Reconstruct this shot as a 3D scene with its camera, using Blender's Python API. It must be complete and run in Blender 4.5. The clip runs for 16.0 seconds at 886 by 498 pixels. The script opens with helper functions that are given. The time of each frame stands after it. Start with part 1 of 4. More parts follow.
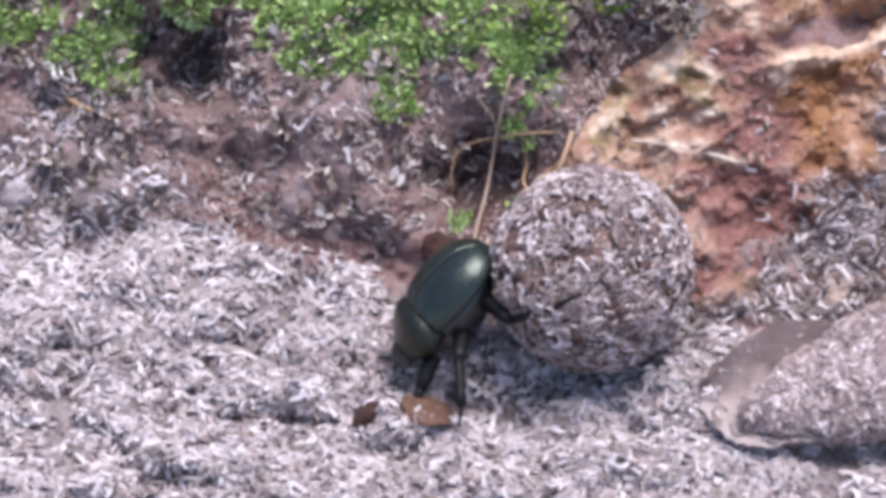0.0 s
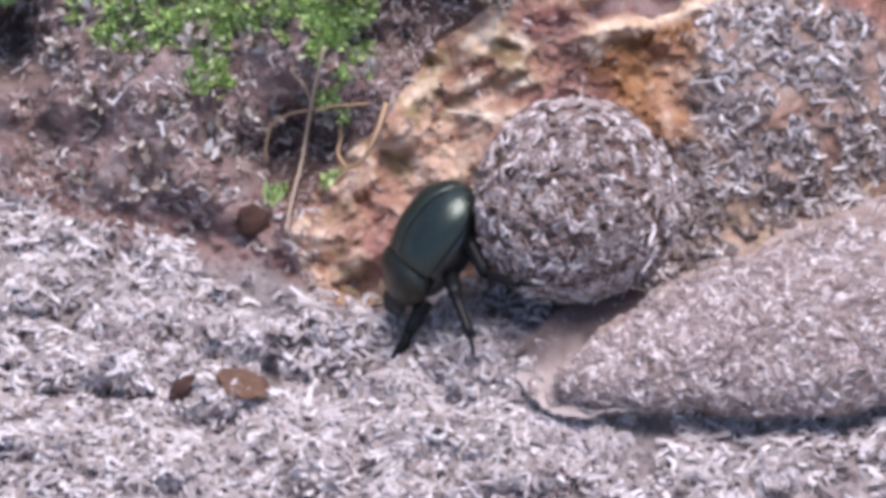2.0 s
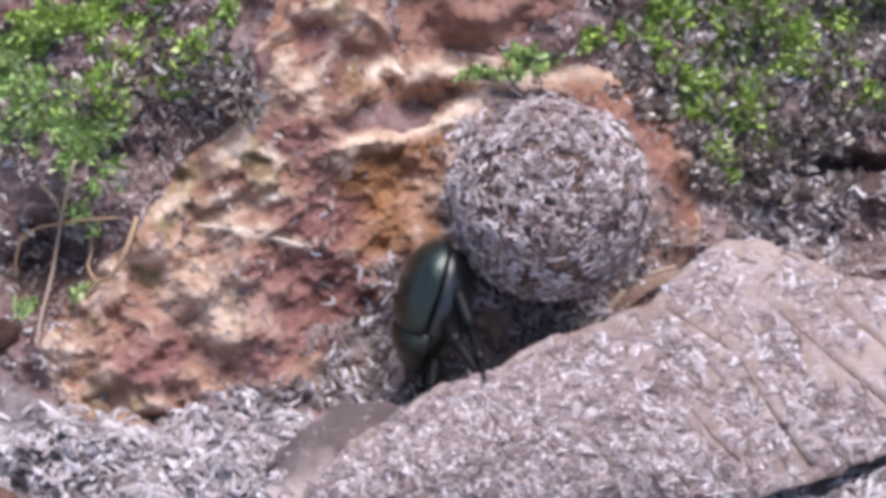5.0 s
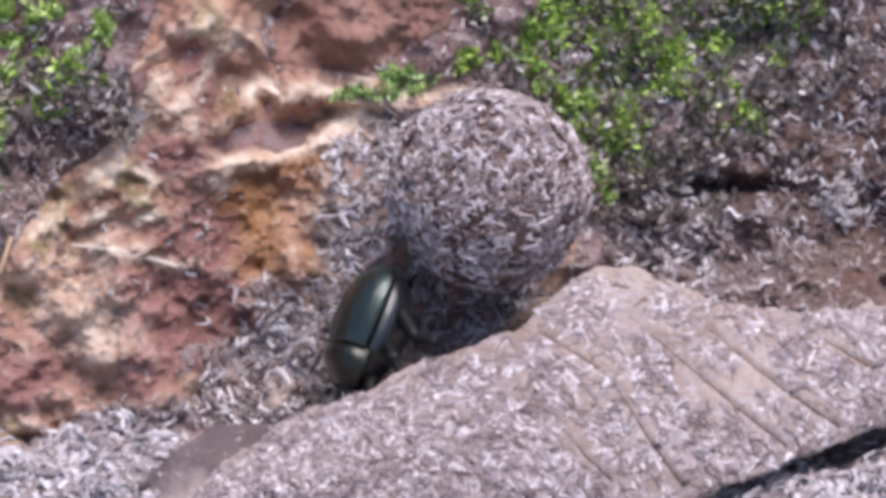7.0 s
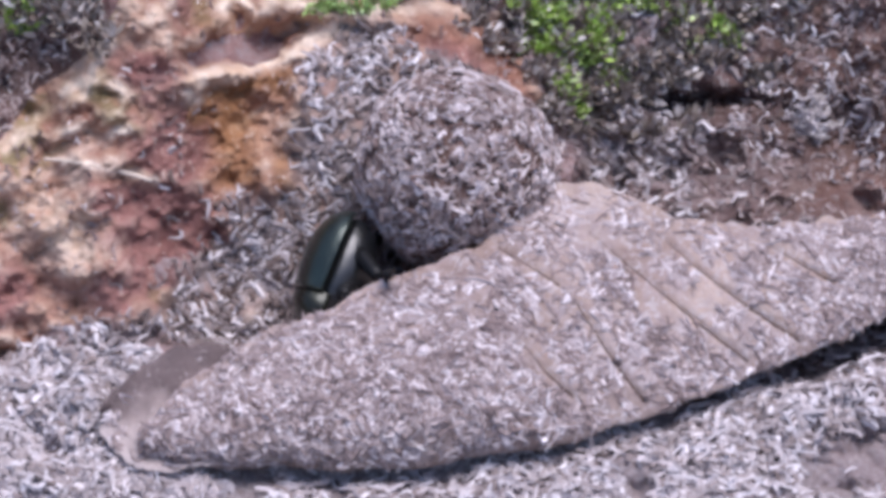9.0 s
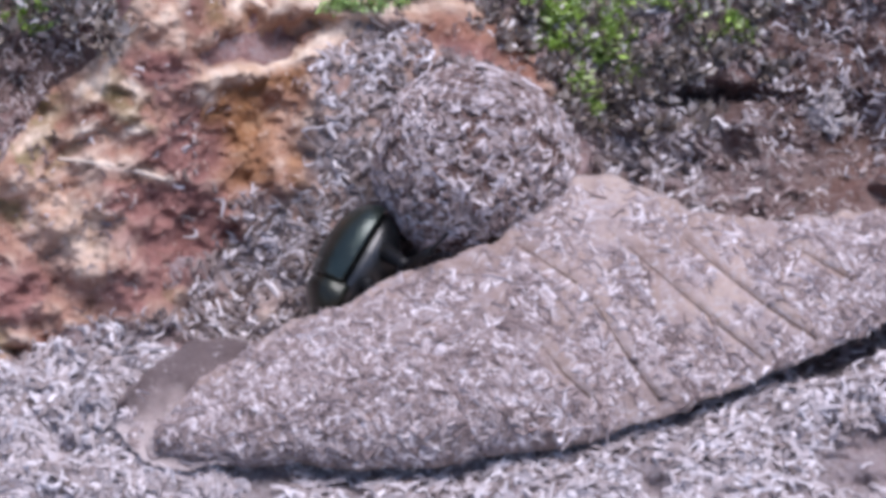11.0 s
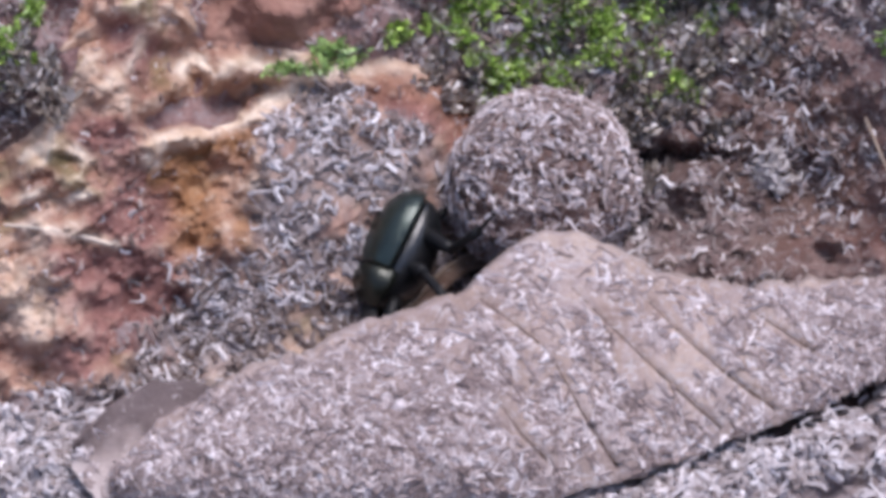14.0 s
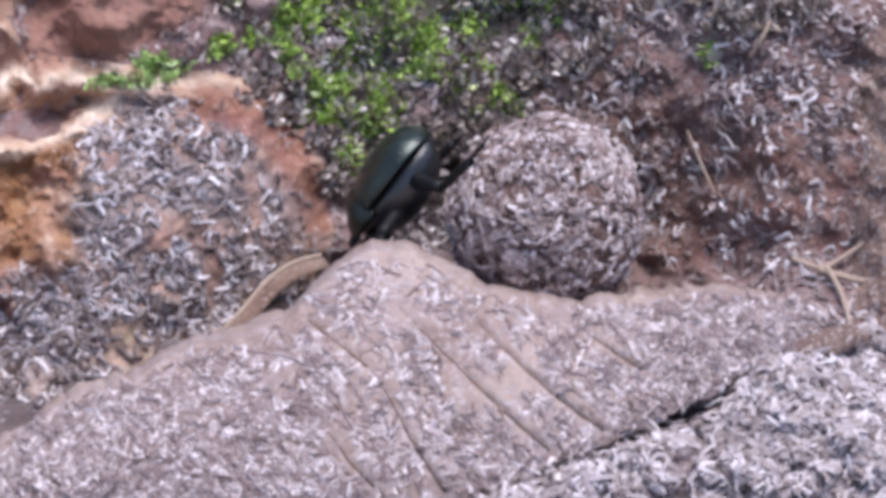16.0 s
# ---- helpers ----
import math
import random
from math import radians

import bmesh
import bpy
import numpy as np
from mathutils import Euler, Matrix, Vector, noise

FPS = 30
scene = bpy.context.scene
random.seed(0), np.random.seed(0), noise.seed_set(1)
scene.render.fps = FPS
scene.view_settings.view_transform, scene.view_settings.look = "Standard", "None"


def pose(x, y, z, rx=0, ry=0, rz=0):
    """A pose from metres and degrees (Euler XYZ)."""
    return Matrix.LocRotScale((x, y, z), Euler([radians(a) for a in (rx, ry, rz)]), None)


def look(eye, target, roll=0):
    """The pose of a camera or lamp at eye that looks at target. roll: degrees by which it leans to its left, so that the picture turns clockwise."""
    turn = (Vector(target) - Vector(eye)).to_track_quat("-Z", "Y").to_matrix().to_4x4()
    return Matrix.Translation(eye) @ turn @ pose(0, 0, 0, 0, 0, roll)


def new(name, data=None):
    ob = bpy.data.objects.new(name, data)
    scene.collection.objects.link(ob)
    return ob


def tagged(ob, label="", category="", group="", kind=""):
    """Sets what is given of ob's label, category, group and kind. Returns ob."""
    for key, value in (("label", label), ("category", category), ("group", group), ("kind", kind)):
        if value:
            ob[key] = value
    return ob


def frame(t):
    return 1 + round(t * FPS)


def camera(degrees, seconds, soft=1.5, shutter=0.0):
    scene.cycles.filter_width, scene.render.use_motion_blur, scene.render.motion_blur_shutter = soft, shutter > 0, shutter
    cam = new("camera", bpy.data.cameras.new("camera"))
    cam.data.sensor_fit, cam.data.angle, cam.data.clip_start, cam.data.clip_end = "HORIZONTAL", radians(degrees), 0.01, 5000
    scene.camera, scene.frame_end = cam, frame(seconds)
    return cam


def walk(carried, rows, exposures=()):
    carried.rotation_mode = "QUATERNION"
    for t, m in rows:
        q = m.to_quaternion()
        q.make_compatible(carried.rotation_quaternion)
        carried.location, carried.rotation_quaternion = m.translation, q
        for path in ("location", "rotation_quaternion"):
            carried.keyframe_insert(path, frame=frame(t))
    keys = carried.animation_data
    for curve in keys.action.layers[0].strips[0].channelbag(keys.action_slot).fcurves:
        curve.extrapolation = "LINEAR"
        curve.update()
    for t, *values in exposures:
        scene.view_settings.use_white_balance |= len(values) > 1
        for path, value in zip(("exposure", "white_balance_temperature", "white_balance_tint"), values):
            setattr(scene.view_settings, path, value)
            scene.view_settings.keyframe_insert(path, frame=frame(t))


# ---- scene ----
# Plan of the slope: x runs across, y down the slope, h out of it towards the viewer; one unit is 0.086 mm.
UNIT = 0.7 / 8142
PITCH = radians(35)
AXIS_V = Vector((0, math.sin(PITCH), math.cos(PITCH)))
AXIS_N = Vector((0, -math.cos(PITCH), math.sin(PITCH)))
HOME = Vector((0, 0, 0.04))
EYE = HOME + AXIS_N * 0.7

# ------------------------------------------------------------------ camera
cam = camera(11, 16.0, soft=4.6)
# seconds, then small turns in degrees about the camera's own axes
TURNS = [
    (0, -0.223, 7.287, 0.552), (0.3, -0.557, 6.721, 0.372), (0.5, -0.692, 6.379, 0.242), (0.8, -0.877, 6.420, 0.060), (1, -0.922, 6.199, 0.074),
    (1.3, -0.943, 5.140, 0.227), (1.5, -0.977, 5.474, 0.223), (1.8, -0.877, 5.297, 0.014), (2, -0.593, 4.985, 0.066), (2.3, -0.399, 4.757, 0.281),
    (2.5, -1.151, 4.611, 0.306), (2.8, -0.637, 4.134, -0.146), (3, -0.094, 3.984, -0.181), (3.3, -0.229, 3.196, -0.036), (3.5, -0.322, 2.876, 0.045),
    (3.8, -0.319, 3.631, 0.083), (4, -0.273, 3.539, -0.010), (4.3, 0.141, 3.042, -0.115), (4.5, 0.355, 3.088, 0.016), (4.8, 0.598, 2.527, -0.082),
    (5, 0.824, 1.883, -0.015), (5.5, 0.980, 1.450, 0.000), (6.2, 1.100, 0.900, 0.020), (6.9, 1.080, 0.400, 0.040), (7.5, 0.962, 0.071, 0.051),
    (7.8, 0.544, 0.057, 0.056), (8, 0.424, -0.186, -0.083), (8.5, 0.193, -0.191, 0.146), (9, 0.000, 0.000, 0.000), (9.5, -0.082, -0.008, 0.099),
    (10.7, -0.050, 0.120, -0.250), (12, 0.020, 0.218, -0.571), (12.3, -0.009, -0.065, -0.679), (12.5, -0.099, -0.053, -0.699), (12.8, -0.107, 0.022, -0.773),
    (13, -0.180, 0.242, -0.543), (13.3, -0.034, 0.079, -0.800), (13.5, 0.265, -0.159, -0.837), (13.8, 0.618, -0.239, -0.755), (14, 0.740, -0.481, -0.904),
    (14.3, 1.065, -0.849, -1.242), (14.5, 1.331, -1.543, -1.272), (14.8, 1.502, -1.627, -1.045), (15, 1.500, -1.538, -1.098), (15.3, 1.492, -1.644, -1.233),
    (15.5, 1.451, -1.906, -1.194), (15.8, 1.433, -2.469, -1.071), (16, 0.883, -2.685, -0.941)]


def turned(a, b, c):
    v = Vector((radians(a), radians(b), radians(c)))
    return look(EYE, HOME) @ (Matrix.Rotation(v.length, 4, v.normalized()) if v.length > 1e-9 else Matrix.Identity(4))


walk(cam, [(t, turned(a, b, c)) for t, a, b, c in TURNS], [(0, 0.66, 6180, 16), (2.5, 0.60, 6200, 15), (5, 0.57, 6170, 15), (7.5, 0.51, 6120, 16), (9, 0.44, 5880, 17), (13, 0.41, 5880, 17), (14.5, 0.48, 6080, 15), (16, 0.56, 6010, 16)])

# ------------------------------------------------------------------ light
SUN_HEIGHT, SUN_TURN = 79, 88
world = bpy.data.worlds.new("sky")
scene.world = world
world.use_nodes = True
sky = world.node_tree.nodes.new("ShaderNodeTexSky")
sky.sky_type, sky.sun_disc = "NISHITA", False
sky.sun_elevation, sky.sun_rotation = radians(SUN_HEIGHT), radians(SUN_TURN)
sky.air_density, sky.dust_density = 1.0, 2.0
background = world.node_tree.nodes["Background"]
background.inputs["Strength"].default_value = 0.118
world.node_tree.links.new(sky.outputs["Color"], background.inputs["Color"])
sun = new("sun", bpy.data.lights.new("sun", "SUN"))
sun.data.energy, sun.data.angle, sun.data.color = 2.9, radians(40), (1.0, 0.93, 0.88)
sun.rotation_euler = Vector((-math.sin(radians(SUN_TURN)) * math.cos(radians(SUN_HEIGHT)), -math.cos(radians(SUN_TURN)) * math.cos(radians(SUN_HEIGHT)), -math.sin(radians(SUN_HEIGHT)))).to_track_quat("-Z", "Y").to_euler()


# ------------------------------------------------------------------ materials
def material(name, rough=0.85, metal=0.0, spec=0.3):
    m = bpy.data.materials.new(name)
    m.use_nodes = True
    b = m.node_tree.nodes["Principled BSDF"]
    b.inputs["Roughness"].default_value, b.inputs["Metallic"].default_value = rough, metal
    b.inputs["Specular IOR Level"].default_value = spec
    return m, m.node_tree, b


def coords(nt):
    return nt.nodes.new("ShaderNodeTexCoord").outputs["Object"]


def noisy(nt, scale, detail=6, rough=0.6, vec=None, lo=None, hi=None, warp=0.0):
    n = nt.nodes.new("ShaderNodeTexNoise")
    n.inputs["Scale"].default_value, n.inputs["Detail"].default_value, n.inputs["Roughness"].default_value = scale, detail, rough
    n.inputs["Distortion"].default_value = warp
    nt.links.new(vec or coords(nt), n.inputs["Vector"])
    if lo is None:
        return n.outputs["Fac"]
    r = nt.nodes.new("ShaderNodeMapRange")
    r.inputs["From Min"].default_value, r.inputs["From Max"].default_value = lo, hi
    nt.links.new(n.outputs["Fac"], r.inputs["Value"])
    return r.outputs["Result"]


def ramp(nt, fac, *stops):
    r = nt.nodes.new("ShaderNodeValToRGB")
    while len(r.color_ramp.elements) < len(stops):
        r.color_ramp.elements.new(0.5)
    for e, (p, c) in zip(r.color_ramp.elements, stops):
        e.position, e.color = p, (*c, 1)
    nt.links.new(fac, r.inputs["Fac"])
    return r.outputs["Color"]


def mix(nt, fac, a, b, kind="MIX"):
    n = nt.nodes.new("ShaderNodeMix")
    n.data_type, n.blend_type = "RGBA", kind
    for sock, v in ((n.inputs[0], fac), (n.inputs[6], a), (n.inputs[7], b)):
        if isinstance(v, (int, float)):
            sock.default_value = v
        elif isinstance(v, tuple):
            sock.default_value = (*v, 1)
        else:
            nt.links.new(v, sock)
    return n.outputs[2]


def bump(nt, b, height, strength, distance):
    n = nt.nodes.new("ShaderNodeBump")
    n.inputs["Strength"].default_value, n.inputs["Distance"].default_value = strength, distance
    nt.links.new(height, n.inputs["Height"])
    nt.links.new(n.outputs["Normal"], b.inputs["Normal"])


def earth_material():
    """Sandy litter, dark soil and rusty clay, told apart by the mesh's zone colours (r: sand, g: rust, b: humus and the
    hollows' painted shade).
    """
    m, nt, b = material("earth", 0.9)
    zone = nt.nodes.new("ShaderNodeAttribute")
    zone.attribute_name = "zone"
    sep = nt.nodes.new("ShaderNodeSeparateColor")
    nt.links.new(zone.outputs["Color"], sep.inputs["Color"])
    fine = noisy(nt, 900, 5, 0.65)
    mid = noisy(nt, 130, 6, 0.6)
    soil = ramp(nt, mid, (0.3, (0.22, 0.105, 0.10)), (0.5, (0.355, 0.20, 0.185)), (0.7, (0.49, 0.325, 0.31)))
    rust = ramp(nt, mid, (0.3, (0.18, 0.075, 0.048)), (0.5, (0.33, 0.165, 0.105)), (0.72, (0.50, 0.315, 0.215)))
    humus_shade = ramp(nt, fine, (0.3, (0.065, 0.038, 0.032)), (0.7, (0.21, 0.135, 0.11)))
    sand = ramp(nt, fine, (0.3, (0.25, 0.20, 0.20)), (0.5, (0.42, 0.36, 0.365)), (0.68, (0.60, 0.54, 0.55)))
    soil = mix(nt, noisy(nt, 260, 6, 0.68, lo=0.50, hi=0.64, warp=1.2), soil, (0.48, 0.375, 0.37))
    c = mix(nt, sep.outputs[1], soil, rust)
    c = mix(nt, sep.outputs[2], c, humus_shade)
    c = mix(nt, sep.outputs[0], c, sand)
    c = mix(nt, noisy(nt, 800, 5, 0.66, lo=0.55, hi=0.66, warp=1.0), c, (0.50, 0.43, 0.42))
    c = mix(nt, 0.5, c, ramp(nt, noisy(nt, 45, 4), (0.3, (0.5, 0.5, 0.5)), (0.7, (1, 1, 1))), "MULTIPLY")
    nt.links.new(c, b.inputs["Base Color"])
    bump(nt, b, fine, 1.0, 0.002)
    return m


def rock_material(name, dark, main, pale, veil=0.66):
    m, nt, b = material(name, 0.75, 0, 0.4)
    mid = noisy(nt, 95, 8, 0.68, warp=0.6)
    big = noisy(nt, 28, 4, 0.5, warp=1.0)
    c = ramp(nt, mid, (0.3, dark), (0.5, main), (0.66, pale))
    c = mix(nt, 0.65, c, ramp(nt, big, (0.35, (0.55, 0.40, 0.36)), (0.6, (1, 0.95, 0.9))), "MULTIPLY")
    c = mix(nt, noisy(nt, 1300, 4, 0.65, lo=veil - 0.05, hi=veil + 0.03), c, (0.50, 0.44, 0.42))
    nt.links.new(c, b.inputs["Base Color"])
    bump(nt, b, noisy(nt, 420, 8, 0.7), 0.9, 0.0016)
    return m


def bed_coords(nt):
    """Coordinates drawn out along the beds of the rock, which climb to the right."""
    out = nt.nodes.new("ShaderNodeCombineXYZ")
    along_bed, across = (Vector((1, 0, 0)) + 0.7 * AXIS_V).normalized(), (AXIS_V - 0.7 * Vector((1, 0, 0))).normalized()
    for k, axis in enumerate((along_bed * 0.42, across, AXIS_N)):
        dot = nt.nodes.new("ShaderNodeVectorMath")
        dot.operation = "DOT_PRODUCT"
        dot.inputs[1].default_value = axis
        nt.links.new(coords(nt), dot.inputs[0])
        nt.links.new(dot.outputs["Value"], out.inputs[k])
    return out.outputs["Vector"]


def outcrop_material():
    """Rusty rock; zone colours tell dust (r), orange stain (g) and pale edges (b)."""
    m, nt, b = material("rusty_outcrop", 0.75, 0, 0.4)
    zone = nt.nodes.new("ShaderNodeAttribute")
    zone.attribute_name = "zone"
    sep = nt.nodes.new("ShaderNodeSeparateColor")
    nt.links.new(zone.outputs["Color"], sep.inputs["Color"])
    mid = noisy(nt, 150, 7, 0.62, bed_coords(nt), warp=0.8)
    tan = ramp(nt, mid, (0.30, (0.24, 0.11, 0.07)), (0.45, (0.36, 0.195, 0.125)), (0.58, (0.48, 0.305, 0.215)), (0.70, (0.68, 0.53, 0.42)))
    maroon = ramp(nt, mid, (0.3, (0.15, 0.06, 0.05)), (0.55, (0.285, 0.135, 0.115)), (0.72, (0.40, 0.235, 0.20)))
    tan = mix(nt, noisy(nt, 90, 6, 0.6, bed_coords(nt), lo=0.50, hi=0.62, warp=1.0), tan, (0.54, 0.39, 0.295))
    olive = ramp(nt, mid, (0.3, (0.16, 0.12, 0.05)), (0.7, (0.40, 0.32, 0.17)))
    tan = mix(nt, noisy(nt, 60, 5, 0.6, lo=0.56, hi=0.66, warp=1.0), tan, olive)
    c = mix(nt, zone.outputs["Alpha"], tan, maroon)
    orange = ramp(nt, mid, (0.3, (0.15, 0.065, 0.028)), (0.5, (0.29, 0.135, 0.055)), (0.7, (0.46, 0.27, 0.145)))
    c = mix(nt, sep.outputs[1], c, orange)
    dust = ramp(nt, noisy(nt, 500, 6, 0.7), (0.35, (0.19, 0.14, 0.135)), (0.5, (0.31, 0.255, 0.245)), (0.65, (0.46, 0.40, 0.405)))
    c = mix(nt, sep.outputs[0], c, dust)
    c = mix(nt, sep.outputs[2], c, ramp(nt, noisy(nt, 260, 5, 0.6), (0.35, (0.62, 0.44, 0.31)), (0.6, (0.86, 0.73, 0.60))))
    c = mix(nt, 0.4, c, ramp(nt, noisy(nt, 300, 7, 0.7, bed_coords(nt), warp=1.0), (0.36, (0.55, 0.47, 0.45)), (0.52, (1, 1, 1))), "MULTIPLY")
    c = mix(nt, noisy(nt, 700, 5, 0.68, lo=0.60, hi=0.68, warp=1.0), c, (0.60, 0.49, 0.42))
    nt.links.new(c, b.inputs["Base Color"])
    bump(nt, b, noisy(nt, 380, 8, 0.7, bed_coords(nt)), 0.7, 0.0013)
    return m


def chip_material(name, stops, rough=0.85):
    """Small bits whose colours differ from bit to bit."""
    m, nt, b = material(name, rough)
    geo = nt.nodes.new("ShaderNodeNewGeometry")
    c = ramp(nt, geo.outputs["Random Per Island"], *stops)
    c = mix(nt, 0.5, c, ramp(nt, noisy(nt, 2500, 3), (0.3, (0.6, 0.6, 0.6)), (0.7, (1, 1, 1))), "MULTIPLY")
    nt.links.new(c, b.inputs["Base Color"])
    return m


def leaf_material():
    m, nt, b = material("dry_leaf", 0.7, 0, 0.35)
    c = ramp(nt, noisy(nt, 60, 6, 0.6), (0.3, (0.215, 0.155, 0.14)), (0.5, (0.32, 0.245, 0.222)), (0.7, (0.45, 0.36, 0.33)))
    zone = nt.nodes.new("ShaderNodeAttribute")
    zone.attribute_name = "zone"
    c = mix(nt, zone.outputs["Fac"], c, ramp(nt, noisy(nt, 90, 5, 0.6), (0.32, (0.35, 0.26, 0.215)), (0.6, (0.50, 0.395, 0.34))))
    c = mix(nt, 0.6, c, ramp(nt, noisy(nt, 30, 4), (0.35, (0.70, 0.62, 0.64)), (0.62, (1, 0.98, 0.96))), "MULTIPLY")
    c = mix(nt, noisy(nt, 120, 6, 0.65, lo=0.48, hi=0.66, warp=0.8), c, (0.36, 0.285, 0.28))
    c = mix(nt, noisy(nt, 620, 6, 0.72, lo=0.50, hi=0.62, warp=0.8), c, (0.50, 0.435, 0.435))
    c = mix(nt, 0.5, c, ramp(nt, noisy(nt, 480, 6, 0.7), (0.36, (0.70, 0.65, 0.65)), (0.52, (1, 1, 1))), "MULTIPLY")
    nt.links.new(c, b.inputs["Base Color"])
    bump(nt, b, noisy(nt, 700, 6, 0.7), 0.8, 0.001)
    return m


def shell_material(name, low, high, rough, metal=0.0):
    m, nt, b = material(name, rough, metal, 0.85)
    c = ramp(nt, noisy(nt, 220, 5), (0.35, low), (0.65, high))
    nt.links.new(c, b.inputs["Base Color"])
    b.inputs["Coat Weight"].default_value, b.inputs["Coat Roughness"].default_value = 0.35, 0.14
    bump(nt, b, noisy(nt, 1600, 4), 0.35, 0.0004)
    return m


EARTH = earth_material()
OUTCROP = outcrop_material()
SLAB = rock_material("smooth_brown_rock", (0.24, 0.12, 0.09), (0.36, 0.20, 0.16), (0.48, 0.30, 0.24), 0.72)
GREY_ROCK = rock_material("dusty_rock", (0.16, 0.10, 0.085), (0.28, 0.20, 0.17), (0.42, 0.31, 0.25), 0.58)
LITTER = chip_material("pale_litter", ((0.0, (0.26, 0.205, 0.195)), (0.3, (0.42, 0.36, 0.355)), (0.7, (0.58, 0.52, 0.53)), (1.0, (0.80, 0.745, 0.76))))
FLECK = chip_material("leaf_dust", ((0.0, (0.25, 0.185, 0.175)), (0.35, (0.36, 0.285, 0.275)), (0.7, (0.51, 0.43, 0.425)), (1.0, (0.84, 0.765, 0.775))))
GREY_LITTER = chip_material("grey_litter", ((0.0, (0.15, 0.105, 0.09)), (0.35, (0.27, 0.22, 0.21)), (0.7, (0.45, 0.40, 0.41)), (1.0, (0.82, 0.765, 0.78))))
BANK_LITTER = chip_material("bank_litter", ((0.0, (0.17, 0.11, 0.10)), (0.4, (0.33, 0.245, 0.23)), (0.8, (0.50, 0.415, 0.40)), (1.0, (0.78, 0.71, 0.70))))
DUNG = rock_material("dung", (0.12, 0.068, 0.058), (0.22, 0.14, 0.12), (0.36, 0.255, 0.23), 0.60)
FIBRE = chip_material("dung_fibre", ((0.0, (0.16, 0.10, 0.088)), (0.25, (0.27, 0.20, 0.185)), (0.6, (0.43, 0.355, 0.345)), (1.0, (0.76, 0.68, 0.69))))
LEAF = leaf_material()
MOSS = chip_material("moss", ((0.0, (0.17, 0.20, 0.07)), (0.3, (0.36, 0.52, 0.11)), (0.7, (0.56, 0.76, 0.17)), (1.0, (0.76, 0.84, 0.48))), 0.7)
PALE_MOSS = chip_material("dusty_moss", ((0.0, (0.24, 0.24, 0.12)), (0.35, (0.38, 0.53, 0.18)), (0.75, (0.54, 0.74, 0.28)), (1.0, (0.74, 0.85, 0.52))), 0.8)
DEAD_MOSS = chip_material("dead_moss", ((0.0, (0.18, 0.13, 0.11)), (0.4, (0.37, 0.31, 0.26)), (0.8, (0.56, 0.50, 0.47)), (1.0, (0.78, 0.73, 0.72))), 0.8)
ROOT = chip_material("root_bark", ((0.0, (0.38, 0.24, 0.14)), (1.0, (0.52, 0.36, 0.23))), 0.7)
STALK = chip_material("dry_stalk", ((0.0, (0.34, 0.25, 0.19)), (1.0, (0.46, 0.36, 0.29))), 0.7)
PALE_STALK = chip_material("pale_stem", ((0.0, (0.70, 0.56, 0.45)), (1.0, (0.80, 0.68, 0.57))), 0.7)
WING = shell_material("green_black_shell", (0.023, 0.033, 0.027), (0.040, 0.057, 0.047), 0.30, 0.7)
SHIELD = shell_material("dark_olive_shell", (0.013, 0.015, 0.010), (0.023, 0.026, 0.017), 0.42, 0.7)
DUSTY_SHELL = rock_material("dusty_shell", (0.02, 0.02, 0.02), (0.05, 0.05, 0.048), (0.12, 0.115, 0.11), 0.7)
LEG, _, _leg = material("black_leg", 0.5, 0.0, 0.25)
_leg.inputs["Base Color"].default_value = (0.008, 0.008, 0.009, 1)
BLACK = shell_material("black_shell", (0.004, 0.005, 0.006), (0.010, 0.011, 0.012), 0.34)


# ------------------------------------------------------------------ ground form
def hashed(ix, iy, seed):
    v = np.sin(ix * 127.1 + iy * 311.7 + seed * 74.7) * 43758.5453
    return v - np.floor(v)


def value_noise(x, y, seed=0):
    ix, iy = np.floor(x), np.floor(y)
    fx, fy = x - ix, y - iy
    fx, fy = fx * fx * (3 - 2 * fx), fy * fy * (3 - 2 * fy)
    a, b = hashed(ix, iy, seed), hashed(ix + 1, iy, seed)
    c, d = hashed(ix, iy + 1, seed), hashed(ix + 1, iy + 1, seed)
    return (a * (1 - fx) + b * fx) * (1 - fy) + (c * (1 - fx) + d * fx) * fy - 0.5


def fbm(x, y, size, octaves=4, seed=0):
    total, amp = 0, 1.0
    for k in range(octaves):
        total = total + amp * value_noise(x / size * 2 ** k + 13.7 * k, y / size * 2 ** k, seed + k)
        amp *= 0.5
    return total


def step(a, b, x):
    t = np.clip((x - a) / (b - a), 0, 1)
    return t * t * (3 - 2 * t)


def blob(x, y, cx, cy, rx, ry, sharp=1.0):
    d = np.sqrt(((x - cx) / rx) ** 2 + ((y - cy) / ry) ** 2)
    return 1 - step(1 - 0.5 / sharp, 1 + 0.5 / sharp, d)


def smooth_line(x, points):
    xs, ys = zip(*points)
    return (np.interp(x - 25, xs, ys) + np.interp(x, xs, ys) + np.interp(x + 25, xs, ys)) / 3


FOOT = [(-1100, 455), (-690, 440), (-500, 500), (-300, 520), (-170, 590), (0, 595), (150, 590), (330, 585), (450, 575), (600, 550),
        (800, 470), (950, 380), (1100, 320), (1266, 300), (1450, 335), (1600, 350), (2000, 380)]
# where the pale sand gives way to soil and dust
SAND = [(-1100, 455), (-690, 440), (-500, 500), (-300, 520), (-170, 600), (0, 610), (150, 580), (260, 600), (350, 640), (500, 620), (900, 490), (1100, 490), (1500, 500), (1650, 470), (1800, 455), (2000, 450)]
